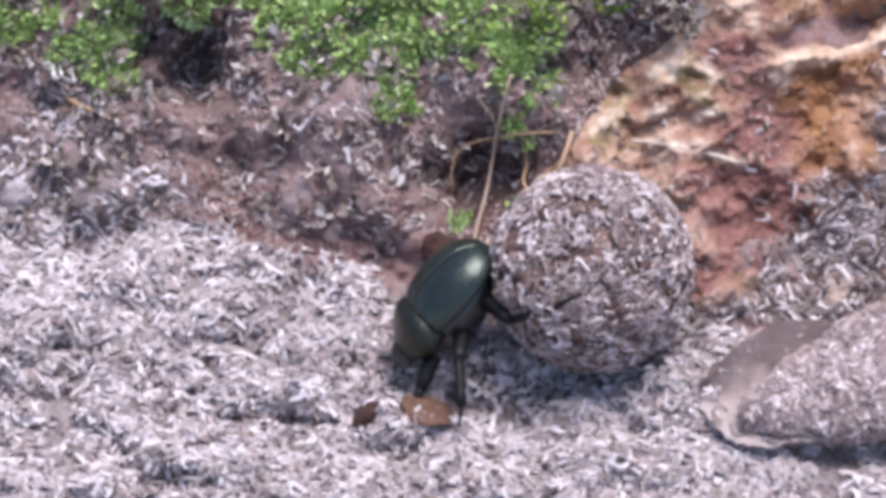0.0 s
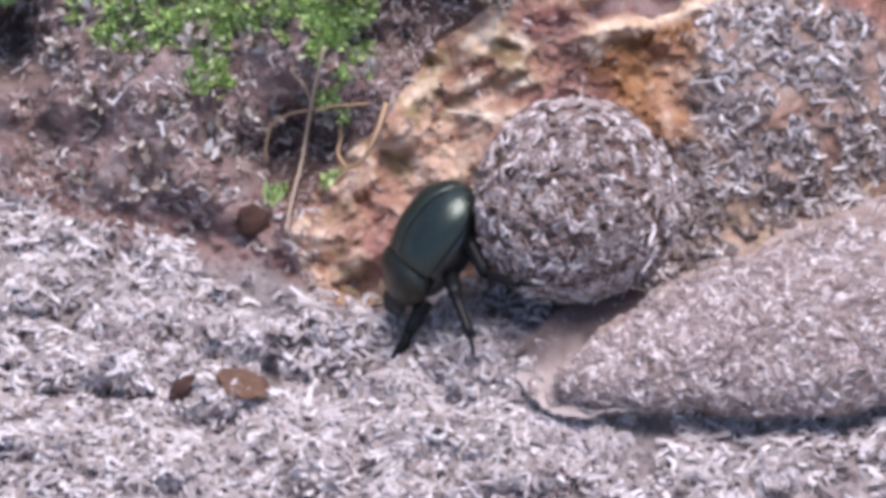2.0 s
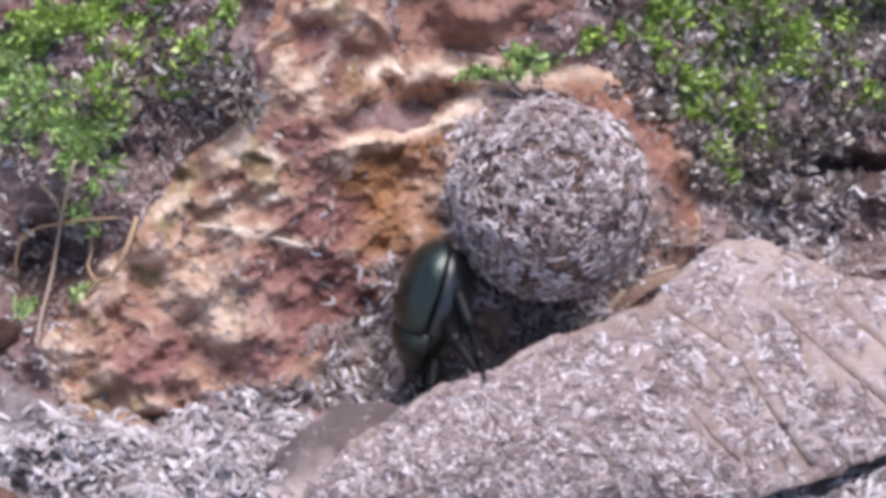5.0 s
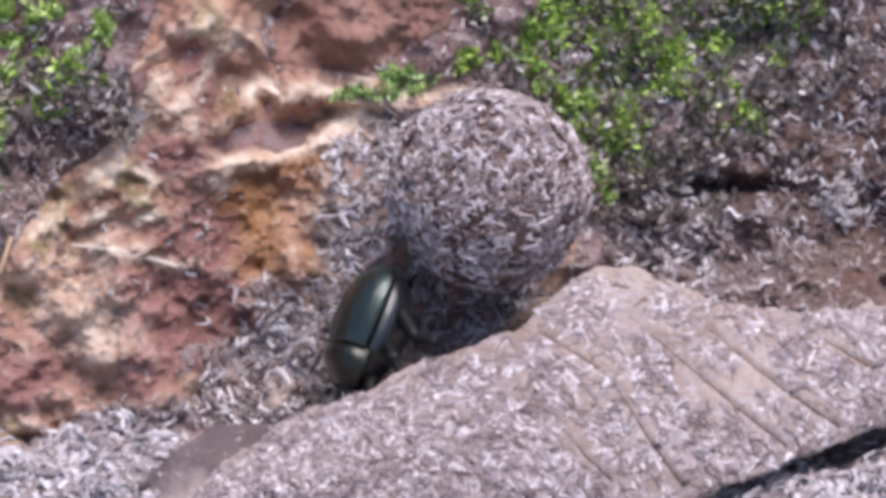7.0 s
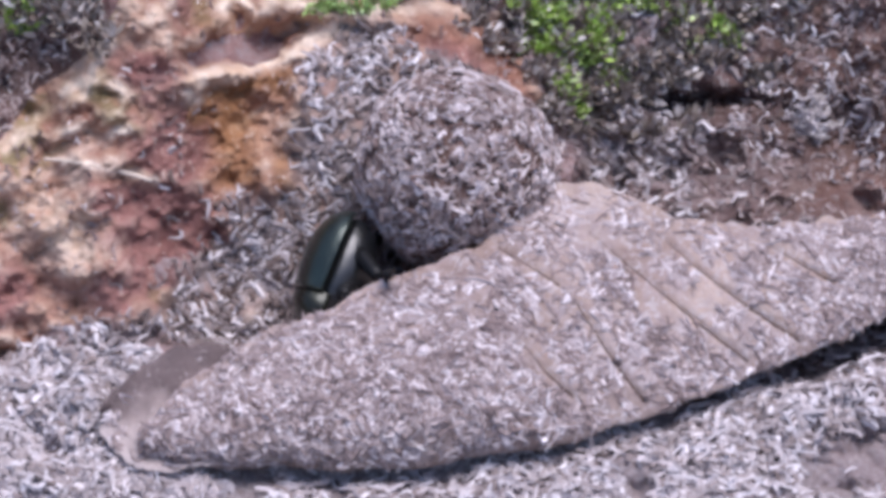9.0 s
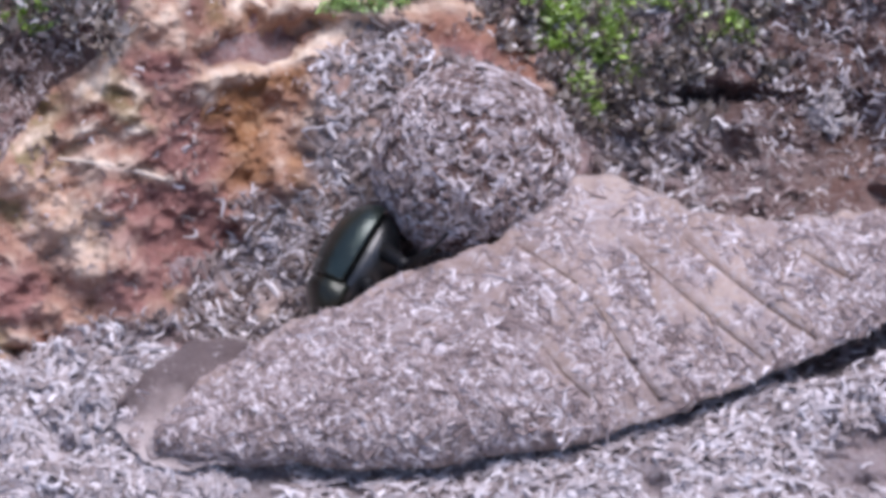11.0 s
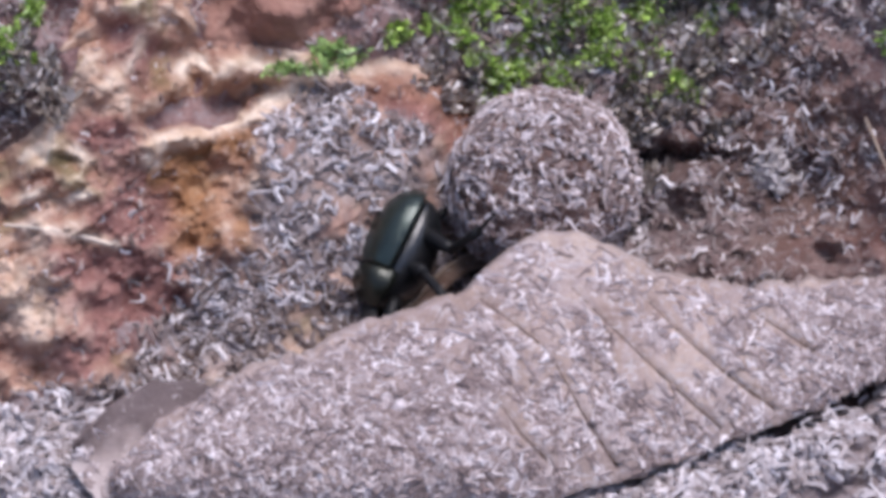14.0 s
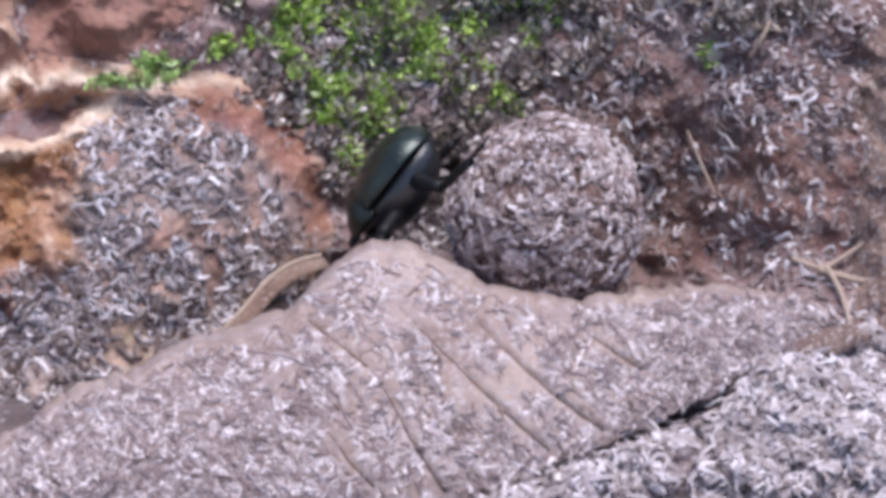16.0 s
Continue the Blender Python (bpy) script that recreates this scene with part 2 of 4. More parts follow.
# dark hollows in the bank: x, y, half width, half height, depth
HOLLOWS = [(-720, 150, 92, 62, 190), (-180, 350, 75, 75, 120), (50, 130, 110, 75, 60), (1235, 178, 75, 26, 100), (1080, 330, 55, 35, 60),
           (1790, -200, 190, 55, 190), (-1000, 210, 120, 40, 40), (-645, 330, 40, 100, 40), (590, 70, 90, 24, 40), (60, 640, 90, 30, 25)]

LOW_EDGE = [(250, 800), (275, 820), (320, 828), (400, 822), (500, 822), (650, 830), (760, 825), (860, 800), (1000, 785), (1130, 745), (1280, 690), (1400, 632), (1480, 600), (1560, 560), (1660, 500), (1760, 450), (1835, 418)]


def ground_h(x, y):
    x, y = np.asarray(x, float), np.asarray(y, float)
    foot = smooth_line(x, FOOT) + 25 * fbm(x, y, 160, 3, 3)
    low = 1.1 * (y - 450)
    bank = 1.1 * (foot - 450) - 0.18 * (foot - y)
    k = 26.0
    d = np.clip((bank - low) / k * 0.5 + 0.5, 0, 1)
    h = low * (1 - d) + bank * d + k * d * (1 - d)
    up = step(-20, 90, foot - y)
    near_leaf = 0.65 * np.exp(-((y - smooth_line(x, LOW_EDGE)) / 110) ** 2) * step(150, 260, x)
    h = h + (1 - up) * (1 - near_leaf) * (70 * fbm(x, y * 1.5, 230, 3, 11) + 84 * fbm(x, y * 1.4, 85, 4, 17) + 26 * fbm(x, y, 30, 3, 19)) + up * (1 - 0.75 * dusty(x, y)) * (100 * fbm(x, y, 260, 3, 23) + 66 * fbm(x, y, 80, 5, 29))
    h = h - 180 * step(200, 420, x) * (1 - step(1500, 1800, x)) * (1 - step(560, 700, y))
    # dust heaped against the rock's foot
    h = h + 60 * np.exp(-((y - foot - 5) / 55) ** 2) * step(330, 450, x) * (1 - step(850, 950, x))
    # a furrow under the leaf's low edge
    h = h - (18 + 36 * step(420, 560, x) * (1 - 0.45 * step(760, 900, x)) + 75 * step(1280, 1450, x)) * np.exp(-((y - 14 - smooth_line(x, LOW_EDGE)) / (38 + 14 * step(900, 1300, x))) ** 2) * step(300, 420, x) * (1 - step(1650, 1800, x))
    # the pale ground heaps up a little before the bank
    h = h + 45 * blob(x, y, -680, 520, 210, 70, 0.5)
    for cx, cy, rx, ry, depth in HOLLOWS:
        h = h - depth * blob(x + 70 * fbm(x, y, 60, 3, 41), y + 40 * fbm(x, y, 50, 3, 43), cx, cy, rx, ry, 0.7)
    # the bank levels off well above the view, the low ground far in front of it
    h = h + np.where(y < -600, (y + 600) * 1.2, 0) + np.where(y > 1300, (y - 1300) * 0.32, 0)
    return h


def place(x, y, h):
    """World points from plan points (arrays)."""
    x, y, h = np.broadcast_arrays(np.asarray(x, float), np.asarray(y, float), np.asarray(h, float))
    s = 1 - np.clip(h, -900, 900) / 8142
    u, v, n = (x - 784) * s * UNIT, (441 - y) * s * UNIT, h * UNIT
    return np.stack([HOME.x + u, HOME.y + v * AXIS_V.y + n * AXIS_N.y, HOME.z + v * AXIS_V.z + n * AXIS_N.z], -1)


def at(x, y, h):
    return Vector(place(x, y, h).tolist())


def mesh_of(name, verts, faces, mat, smooth=True):
    me = bpy.data.meshes.new(name)
    me.from_pydata(np.asarray(verts).tolist(), [], faces if isinstance(faces, list) else faces.tolist())
    me.materials.append(mat)
    me.update()
    if smooth:
        me.shade_smooth()
    return me


def part(name, me, parent, label=""):
    ob = new(name, me)
    ob.parent = parent
    if label:
        tagged(ob, label)
    return ob


def grid_faces(rows, cols):
    i = np.arange(rows * cols).reshape(rows, cols)
    return np.stack([i[:-1, :-1], i[1:, :-1], i[1:, 1:], i[:-1, 1:]], -1).reshape(-1, 4)


def zone_of(x, y):
    """Shares of sand, rust, and humus with painted shade over the plan."""
    line = smooth_line(x, SAND) + 25 * fbm(x, y, 160, 3, 3)
    wob = 70 * fbm(x, y, 110, 4, 51)
    sand = step(-10, 45, y - line + wob * 0.7) * (1 - 0.22 * step(100, 500, x) * (0.8 + fbm(x, y, 140, 3, 57)))
    # pale dust that lies on the bank
    pale = np.zeros_like(sand)
    for cx, cy, rx, ry, amount in ((-950, 380, 200, 110, 0.8), (-420, 330, 150, 130, 0.35), (-560, 190, 420, 170, 0.32), (-960, 200, 130, 120, 0.5), (430, 430, 190, 150, 0.75), (1115, 255, 110, 85, 1.0), (560, 500, 200, 110, 0.7),
                                   (1100, 150, 100, 60, 0.4), (1650, -80, 150, 110, 0.15), (1780, 420, 200, 60, 0.3), (950, 60, 60, 130, 0.4), (1290, 330, 120, 60, 0.3), (1080, -60, 240, 130, 0.5)):
        pale = np.maximum(pale, amount * blob(x + wob, y + wob, cx, cy, rx, ry, 0.6))
    sand = np.maximum(sand, np.maximum(pale, 0.75 * dusty(x, y)))
    rust = np.zeros_like(sand)
    for cx, cy, rx, ry in ((-640, 200, 60, 170), (1380, 60, 120, 120), (1440, -10, 90, 90), (1550, 240, 110, 160), (1450, 350, 80, 35), (-60, 480, 120, 130), (1750, 200, 130, 140)):
        rust = np.maximum(rust, 0.5 * blob(x + wob, y + wob, cx, cy, rx, ry, 0.6))
    # dark soil, and shade painted into the bank's hollows and crevices
    humus_shade = np.zeros_like(sand)
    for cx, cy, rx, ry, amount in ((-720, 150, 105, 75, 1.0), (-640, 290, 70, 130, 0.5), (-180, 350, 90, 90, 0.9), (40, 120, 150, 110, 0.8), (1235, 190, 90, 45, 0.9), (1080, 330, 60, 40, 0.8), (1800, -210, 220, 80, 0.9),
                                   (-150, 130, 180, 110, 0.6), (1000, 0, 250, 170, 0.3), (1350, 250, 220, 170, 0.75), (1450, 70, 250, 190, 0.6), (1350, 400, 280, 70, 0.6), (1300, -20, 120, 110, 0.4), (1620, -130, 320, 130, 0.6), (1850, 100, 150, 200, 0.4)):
        humus_shade = np.maximum(humus_shade, amount * blob(x + wob * 0.5, y + wob * 0.5, cx, cy, rx, ry, 0.6))
    return np.stack([sand, rust, humus_shade * (1 - sand), np.ones_like(sand)], -1)


def spread(lo, hi, pitch, reach):
    """Even steps from lo to hi, then ever wider ones to a far reach."""
    mid = list(np.arange(lo, hi + pitch, pitch))
    out, d = [], pitch
    while d < reach:
        d *= 1.6
        out.append(d)
    return np.array([lo - v for v in reversed(out)] + mid + [mid[-1] + v for v in out])


def build_ground():
    xs, ys = spread(-1260, 2160, 5, 40000), spread(-380, 1130, 5, 40000)
    x, y = np.meshgrid(xs, ys)
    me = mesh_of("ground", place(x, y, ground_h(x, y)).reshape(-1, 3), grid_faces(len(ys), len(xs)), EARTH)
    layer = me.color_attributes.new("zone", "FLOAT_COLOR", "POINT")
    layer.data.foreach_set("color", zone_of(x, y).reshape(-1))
    tagged(new("ground", me), "pale sandy ground with litter rising into a dark earth bank", "ground", kind="structure")


# ------------------------------------------------------------------ rocks
def inside(x, y, poly):
    """Signed distance to the outline, positive inside."""
    best, sign = np.full(x.shape, 1e9), np.zeros(x.shape, int)
    for (ax, ay), (bx, by) in zip(poly, poly[1:] + poly[:1]):
        ex, ey = bx - ax, by - ay
        t = np.clip(((x - ax) * ex + (y - ay) * ey) / (ex * ex + ey * ey), 0, 1)
        best = np.minimum(best, np.hypot(x - ax - t * ex, y - ay - t * ey))
        cross = ((ay > y) != (by > y)) & (x < ex * (y - ay) / (ey if ey else 1e-9) + ax)
        sign = sign + cross
    return np.where(sign % 2 == 1, best, -best)


def along(x, y, line):
    """Distance to a line of points, and on which side of it: negative above."""
    best, side = np.full(x.shape, 1e9), np.zeros(x.shape)
    for (ax, ay), (bx, by) in zip(line, line[1:]):
        ex, ey = bx - ax, by - ay
        t = np.clip(((x - ax) * ex + (y - ay) * ey) / (ex * ex + ey * ey), 0, 1)
        d = np.hypot(x - ax - t * ex, y - ay - t * ey)
        s = np.sign(ex * (y - ay) - ey * (x - ax))
        side = np.where(d < best, s, side)
        best = np.minimum(best, d)
    return best, side


RIM = [(338, 172), (346, 150), (365, 139), (390, 134), (422, 130), (455, 115), (497, 104), (529, 95), (561, 70), (599, 50), (640, 28), (690, 17), (760, 14), (860, 28), (915, 80), (945, 150), (962, 215)]
LEDGE = [(395, 22), (412, -6), (440, 0), (470, 14), (495, 6), (530, 6), (577, 14), (612, 6)]
SEAM = [(90, 282), (150, 285), (210, 300), (275, 318)]
FOLD = [(18, 262), (45, 232), (90, 185), (140, 165), (165, 130), (185, 92), (225, 62), (268, 32), (300, 5), (330, -45)]
KNOB = [(108, 172), (128, 150), (160, 143), (200, 150), (226, 170)]
SHELF = [(95, 240), (140, 232), (190, 238), (225, 222)]
# where grey dust and plant bits cling to the bank between rock and leaf
DUST = [(552, 92), (620, 50), (700, 45), (745, 110), (840, 125), (905, 190), (950, 240), (965, 350), (880, 420), (700, 500), (560, 560), (430, 612), (250, 612), (150, 650), (60, 640),
        (200, 570), (300, 520), (345, 455), (395, 400), (420, 335), (470, 340), (540, 320), (500, 240), (530, 160)]


def broken_edge(x, y, line, rise, drop, back, fall, face=13):
    """A ledge along a line: it swells from above and breaks off below."""
    d, s = along(x + 16 * fbm(x, y, 45, 4, 64), y + 16 * fbm(x, y, 45, 4, 65), line)
    sd = d * s + 6 * fbm(x, y, 22, 3, 63)
    above = rise * np.exp(-(np.minimum(sd, 0) / back) ** 2)
    below = rise - (rise + drop) * step(0, face, sd) + drop * step(face, fall, sd)
    ends = 1 - step(20, 70, np.maximum(line[0][0] - x, x - line[-1][0]))
    return np.where(sd < 0, above, below) * ends


def beds(x, y, size, seed):
    """Broken beds of rock that climb to the right, from -0.5 to 0.5."""
    u, v = (x - 0.7 * y) / 1.22, (y + 0.7 * x) / 1.22 + 20 * fbm(x, y, 90, 3, seed + 5)
    q = 2.2 * fbm(u, v * 2.4, size, 4, seed)
    f = q - np.floor(q)
    return (np.floor(q) + step(0.25, 0.6, f)) / 2.2


def dusty(x, y):
    """Share of dust that clings between rock and leaf."""
    d = inside(x + 50 * fbm(x, y, 70, 4, 131), y + 50 * fbm(x, y, 70, 4, 133), DUST)
    return step(-22, 26, d)


def rock_h(x, y):
    """Height of the rusty outcrop over the ground's own height."""
    rim = broken_edge(x, y, RIM, 16, 0, 18, 170, 110) + broken_edge(x, y, LEDGE, 26, 16, 40, 100, 44) + broken_edge(x, y, SEAM, 6, 4, 34, 60, 30) + broken_edge(x, y, FOLD, 22, 8, 36, 80, 34)
    rim = rim + broken_edge(x, y, KNOB, 18, 6, 24, 60, 30) + broken_edge(x, y, SHELF, 11, 8, 26, 50, 28) + 26 * blob(x, y, 790, 150, 240, 190, 0.35)
    # the dark cleft behind the rim, and the deep side of the left shoulder
    d = along(x + 18 * fbm(x, y, 40, 3, 135), y + 18 * fbm(x, y, 40, 3, 137), [(352, 104), (400, 88), (440, 98), (474, 92)])[0]
    rim = rim - 105 * np.exp(-(d / 21) ** 2)
    ridge = lambda size, seed: 0.5 - 2 * np.abs(value_noise((x + 0.7 * y) / size, (y - 0.4 * x) / size * 1.5, seed))
    calm = (1 - 0.75 * dusty(x, y)) * (1 - 0.8 * blob(x, y, 850, 110, 170, 140, 0.6))
    return rim + calm * (32 * beds(x, y, 190, 61) + 12 * beds(x, y, 80, 71) + 5 * ridge(42, 68) + 3 * ridge(18, 69)) + 18 * fbm(x, y, 110, 3, 62) + 12 * fbm(x, y, 26, 3, 70)


def rock_zone(x, y):
    """Shares of dust, orange stain and pale edge over the outcrop."""
    wob = 60 * fbm(x, y, 70, 4, 121)
    wx, wy = x + 16 * fbm(x, y, 45, 4, 64), y + 16 * fbm(x, y, 45, 4, 65)
    d, s = along(wx, wy, RIM)
    under = step(0, 1, s)
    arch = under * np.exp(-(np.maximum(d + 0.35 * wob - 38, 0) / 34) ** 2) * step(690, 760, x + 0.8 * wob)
    dust = dusty(x, y) * np.clip(0.72 + 1.3 * fbm(x, y, 55, 4, 135), 0.15, 0.95) * (1 - 0.85 * arch)
    orange = np.maximum(under * np.exp(-((d - 32) / 24) ** 2) * (1 - step(500, 560, x)), 0.38 * arch)
    for cx, cy, rx, ry, amount in ((405, 215, 48, 75, 1.0), (415, 300, 40, 60, 0.85), (508, 295, 38, 55, 0.9), (430, 50, 70, 40, 0.5), (555, 45, 40, 30, 0.6)):
        orange = np.maximum(orange, amount * blob(x + wob * 0.6, y + wob * 0.6, cx, cy, rx, ry, 0.8))
    pale = np.exp(-((d - 7 * (1 - under)) / 14) ** 2) * np.clip(1.1 + 0.9 * fbm(x, y, 30, 3, 123), 0, 1) * (1 - 0.65 * step(640, 780, x))
    for line, w in ((LEDGE, 14), (SEAM, 8), (FOLD, 11), (KNOB, 12), (SHELF, 9)):
        pale = np.maximum(pale, np.exp(-(along(wx, wy, line)[0] / w) ** 2) * np.clip(0.75 + 1.4 * fbm(x, y, 30, 3, 124), 0, 1))
    maroon = np.zeros_like(dust)
    for cx, cy, rx, ry in ((285, 260, 75, 110), (270, 420, 110, 110), (330, 200, 60, 60), (430, 85, 90, 40), (215, 490, 110, 50), (0, 520, 60, 60), (330, -20, 50, 60), (250, 110, 70, 40), (840, 90, 120, 70)):
        maroon = np.maximum(maroon, blob(x + wob, y + wob, cx, cy, rx, ry, 0.7))
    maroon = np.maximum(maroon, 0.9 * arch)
    # a pale broken shoulder below the stem
    pale = np.maximum(pale, 0.55 * blob(x + wob, y + wob, 100, 370, 85, 90, 0.6) * np.clip(0.4 + 2.2 * fbm(x, y, 45, 4, 125), 0, 1))
    return np.stack([dust, orange * (1 - 0.5 * dust), np.clip(pale, 0, 1) * (1 - 0.3 * dust), np.clip(0.1 + 0.35 * step(-0.15, 0.3, fbm(x, y, 120, 4, 129)) + 0.9 * maroon, 0, 1)], -1)


def blurred(a, n):
    """Mean over a window of 2n+1 steps each way."""
    for axis in (0, 1):
        p = np.cumsum(np.pad(a, [(n + 1, n) if k == axis else (0, 0) for k in (0, 1)], mode="edge"), axis=axis)
        a = (np.take(p, range(2 * n + 1, p.shape[axis]), axis) - np.take(p, range(0, p.shape[axis] - 2 * n - 1), axis)) / (2 * n + 1)
    return a


def proud_zone(x, y, h):
    """The rock's zones, paler where the surface stands proud of its surroundings."""
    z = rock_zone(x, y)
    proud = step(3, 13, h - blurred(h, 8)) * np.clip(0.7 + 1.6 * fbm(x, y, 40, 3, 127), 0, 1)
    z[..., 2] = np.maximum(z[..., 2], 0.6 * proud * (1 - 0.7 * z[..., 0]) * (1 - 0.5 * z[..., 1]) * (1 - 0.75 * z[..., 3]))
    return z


def build_rock(name, outline, thick, edge, mat, label, form):
    xs = np.arange(min(p[0] for p in outline) - 20, max(p[0] for p in outline) + 20, 3)
    ys = np.arange(min(p[1] for p in outline) - 20, max(p[1] for p in outline) + 20, 3)
    x, y = np.meshgrid(xs, ys)
    d = inside(x + 14 * fbm(x, y, 50, 3, 71), y + 14 * fbm(x, y, 50, 3, 73), outline)
    h = ground_h(x, y) + np.where(d > 0, thick * step(-0.1, 1.1, d / edge) + form(x, y) * step(0, 0.6 * edge, d), -14)
    f = grid_faces(len(ys), len(xs))
    keep = (d.reshape(-1)[f] > -8).all(axis=1)
    me = mesh_of(name, place(x, y, h).reshape(-1, 3), f[keep], mat)
    me.color_attributes.new("zone", "FLOAT_COLOR", "POINT").data.foreach_set("color", proud_zone(x, y, h).reshape(-1))
    bm = bmesh.new()
    bm.from_mesh(me)
    bmesh.ops.delete(bm, geom=[v for v in bm.verts if not v.link_faces], context="VERTS")
    bm.to_mesh(me)
    bm.free()
    return tagged(new(name, me), label, "rock")


build_ground()
build_rock("rock", [(-200, 490), (-165, 615), (-20, 640), (120, 575), (330, 575), (450, 570), (600, 550), (800, 475), (920, 400), (975, 300), (968, 210), (945, 120), (880, 20),
                    (760, -5), (660, -10), (560, -30), (430, -45), (330, -110), (235, -100), (190, 60), (60, 170), (-20, 282), (-110, 370)], 46, 190, OUTCROP,
           "rusty orange-brown rock outcrop with a pale rim, set in the bank", rock_h)
build_rock("rock", [(425, -110), (500, -190), (560, -260), (700, -240), (760, -170), (745, -100), (650, -45), (600, -25), (440, -30)], 60, 60, SLAB,
           "smooth pinkish-brown rock slab above the outcrop", lambda x, y: 20 * fbm(x, y, 150, 3, 81) + 7 * np.exp(-(along(x, y, [(430, -110), (560, -90), (700, -60)])[0] / 20) ** 2))
build_rock("rock", [(180, -20), (240, -160), (330, -290), (560, -300), (500, -190), (420, -110), (430, -50), (300, -70)], 50, 40, OUTCROP,
           "rusty tan rock beside the smooth slab on the bank", lambda x, y: 40 * fbm(x, y, 90, 4, 91))
build_rock("rock", [(1905, -40), (1960, -70), (2110, -40), (2140, 300), (2130, 500), (1960, 520), (1900, 440), (1890, 330), (1915, 200)], 70, 70, GREY_ROCK,
           "rounded brown rock at the edge of the bank", lambda x, y: 16 * fbm(x, y, 120, 3, 95))


# ------------------------------------------------------------------ litter
def strips(points, normals, rng, length, width, bend, lift=1.0):
    """Small curled chips: arrays of vertices and faces, five stations by three across."""
    n = len(points)
    a = rng.normal(size=(n, 3))
    t = np.cross(normals, a)
    t /= np.linalg.norm(t, axis=1, keepdims=True)
    b = np.cross(normals, t)
    ln, wd = rng.uniform(*length, n), rng.uniform(*width, n)
    tilt, curve = rng.normal(0, 0.4 * min(1, 0.3 + lift), n), rng.normal(0, bend, n)
    verts = []
    wave = rng.normal(0, bend * 2.2, n)
    for k in range(5):
        s = k / 4 - 0.5
        mid = points + t * (s * ln)[:, None] + b * ((curve * (s * s - 0.1) * 2 + wave * s * (0.25 - s * s) * 2.4) * ln)[:, None] + normals * ((tilt * s + (0.25 - s * s) * (0.15 + 0.2 * lift)) * ln + lift * wd * 0.3)[:, None]
        w = wd * (0.7 if k in (0, 4) else 1.0) * 0.5
        verts += [mid - b * w[:, None], mid + normals * (w * 0.8)[:, None], mid + b * w[:, None]]
    v = np.stack(verts, 1).reshape(-1, 3)
    base = np.arange(n)[:, None, None] * 15
    quads = np.array([[3 * k + j, 3 * k + j + 1, 3 * k + j + 4, 3 * k + j + 3] for k in range(4) for j in range(2)])
    return v, (base + quads[None]).reshape(-1, 4)


def normals_at(x, y, height):
    e = 8.0
    p = place(x, y, height(x, y))
    du = place(x + e, y, height(x + e, y)) - p
    dv = place(x, y - e, height(x, y - e)) - p
    n = np.cross(du, dv)
    return p, n / np.linalg.norm(n, axis=1, keepdims=True)


ROCK_OUTLINE = [(-165, 615), (120, 575), (330, 575), (450, 570), (600, 550), (800, 475), (920, 400), (975, 300), (968, 210), (945, 120), (880, 20), (560, -30), (235, -100), (60, 170), (-110, 370)]


def top_h(x, y):
    d = inside(x, y, ROCK_OUTLINE)
    return ground_h(x, y) + np.where(d > 0, 46 * step(-0.1, 1.1, d / 190) + rock_h(x, y) * step(0, 114, d), 0)


def build_litter(name, count, share, mat, label, length, width, seed):
    rng = np.random.default_rng(seed)
    x, y = rng.uniform(-1250, 2150, count), rng.uniform(-360, 1120, count)
    keep = rng.uniform(size=count) < share(x, y)
    x, y = x[keep], y[keep]
    p, n = normals_at(x, y, top_h)
    v, f = strips(p, n, rng, [l * UNIT for l in length], [w * UNIT for w in width], 0.9)
    tagged(new(name, mesh_of(name, v, f, mat, False)), label, "litter", kind="stuff")


def pale_share(x, y):
    z = zone_of(x, y)
    return np.where(y > smooth_line(x, SAND) - 10, z[..., 0] * (0.78 + 0.2 * (1 - step(-400, -100, x)) + 0.12 * (1 - step(-900, -500, x)) + 1.5 * fbm(x, y * 1.4, 85, 4, 17) + 0.8 * fbm(x, y * 1.3, 60, 3, 101) + 0.5 * fbm(x, y, 280, 2, 102)), 0)


def grey_share(x, y):
    z, r = zone_of(x, y), rock_zone(x, y)
    rocky = inside(x, y, ROCK_OUTLINE) > 0
    dust = np.where(rocky, 0.85 * r[..., 0], np.maximum(z[..., 0], 0.85 * dusty(x, y)))
    groove = 0.85 * step(-40, 10, y - smooth_line(x, FOOT)) * step(60, 200, x) * (1 - step(850, 1000, x))
    least = np.where(rocky, 0.04, np.where((x > 960) & (x < 1560), 0.42, np.where(x < -150, 0.3, 0.3)))
    share = np.clip(np.maximum(dust, groove), least, 1) * (0.8 + 1.3 * fbm(x, y, 90, 4, 103))
    share = np.where(rocky, share * np.clip(0.85 + 1.6 * fbm(x, y, 34, 3, 137), 0.1, 1.2) * (1 - 0.75 * r[..., 1]) * (1 - 0.8 * r[..., 2]), share)
    return np.where(y > smooth_line(x, SAND) - 10, 0, share)


def in_dust(x, y):
    """Where pale dust lies thick on the bank."""
    return np.maximum(step(0.25, 0.6, np.maximum(dusty(x, y), zone_of(x, y)[..., 0])), 0.3 * step(950, 1050, x))


build_litter("ground_litter", 95000, pale_share, LITTER, "pale dry plant bits strewn over the sandy ground", (18, 46), (6, 14), 5)
build_litter("dust_litter", 92000, lambda x, y: grey_share(x, y) * in_dust(x, y), GREY_LITTER, "greyish-white curled plant bits caught on the dusty bank", (15, 40), (6, 12), 6)
build_litter("bank_litter", 105000, lambda x, y: grey_share(x, y) * (1 - in_dust(x, y)), BANK_LITTER, "small brownish plant bits caught on the bank", (9, 25), (4, 9), 7)


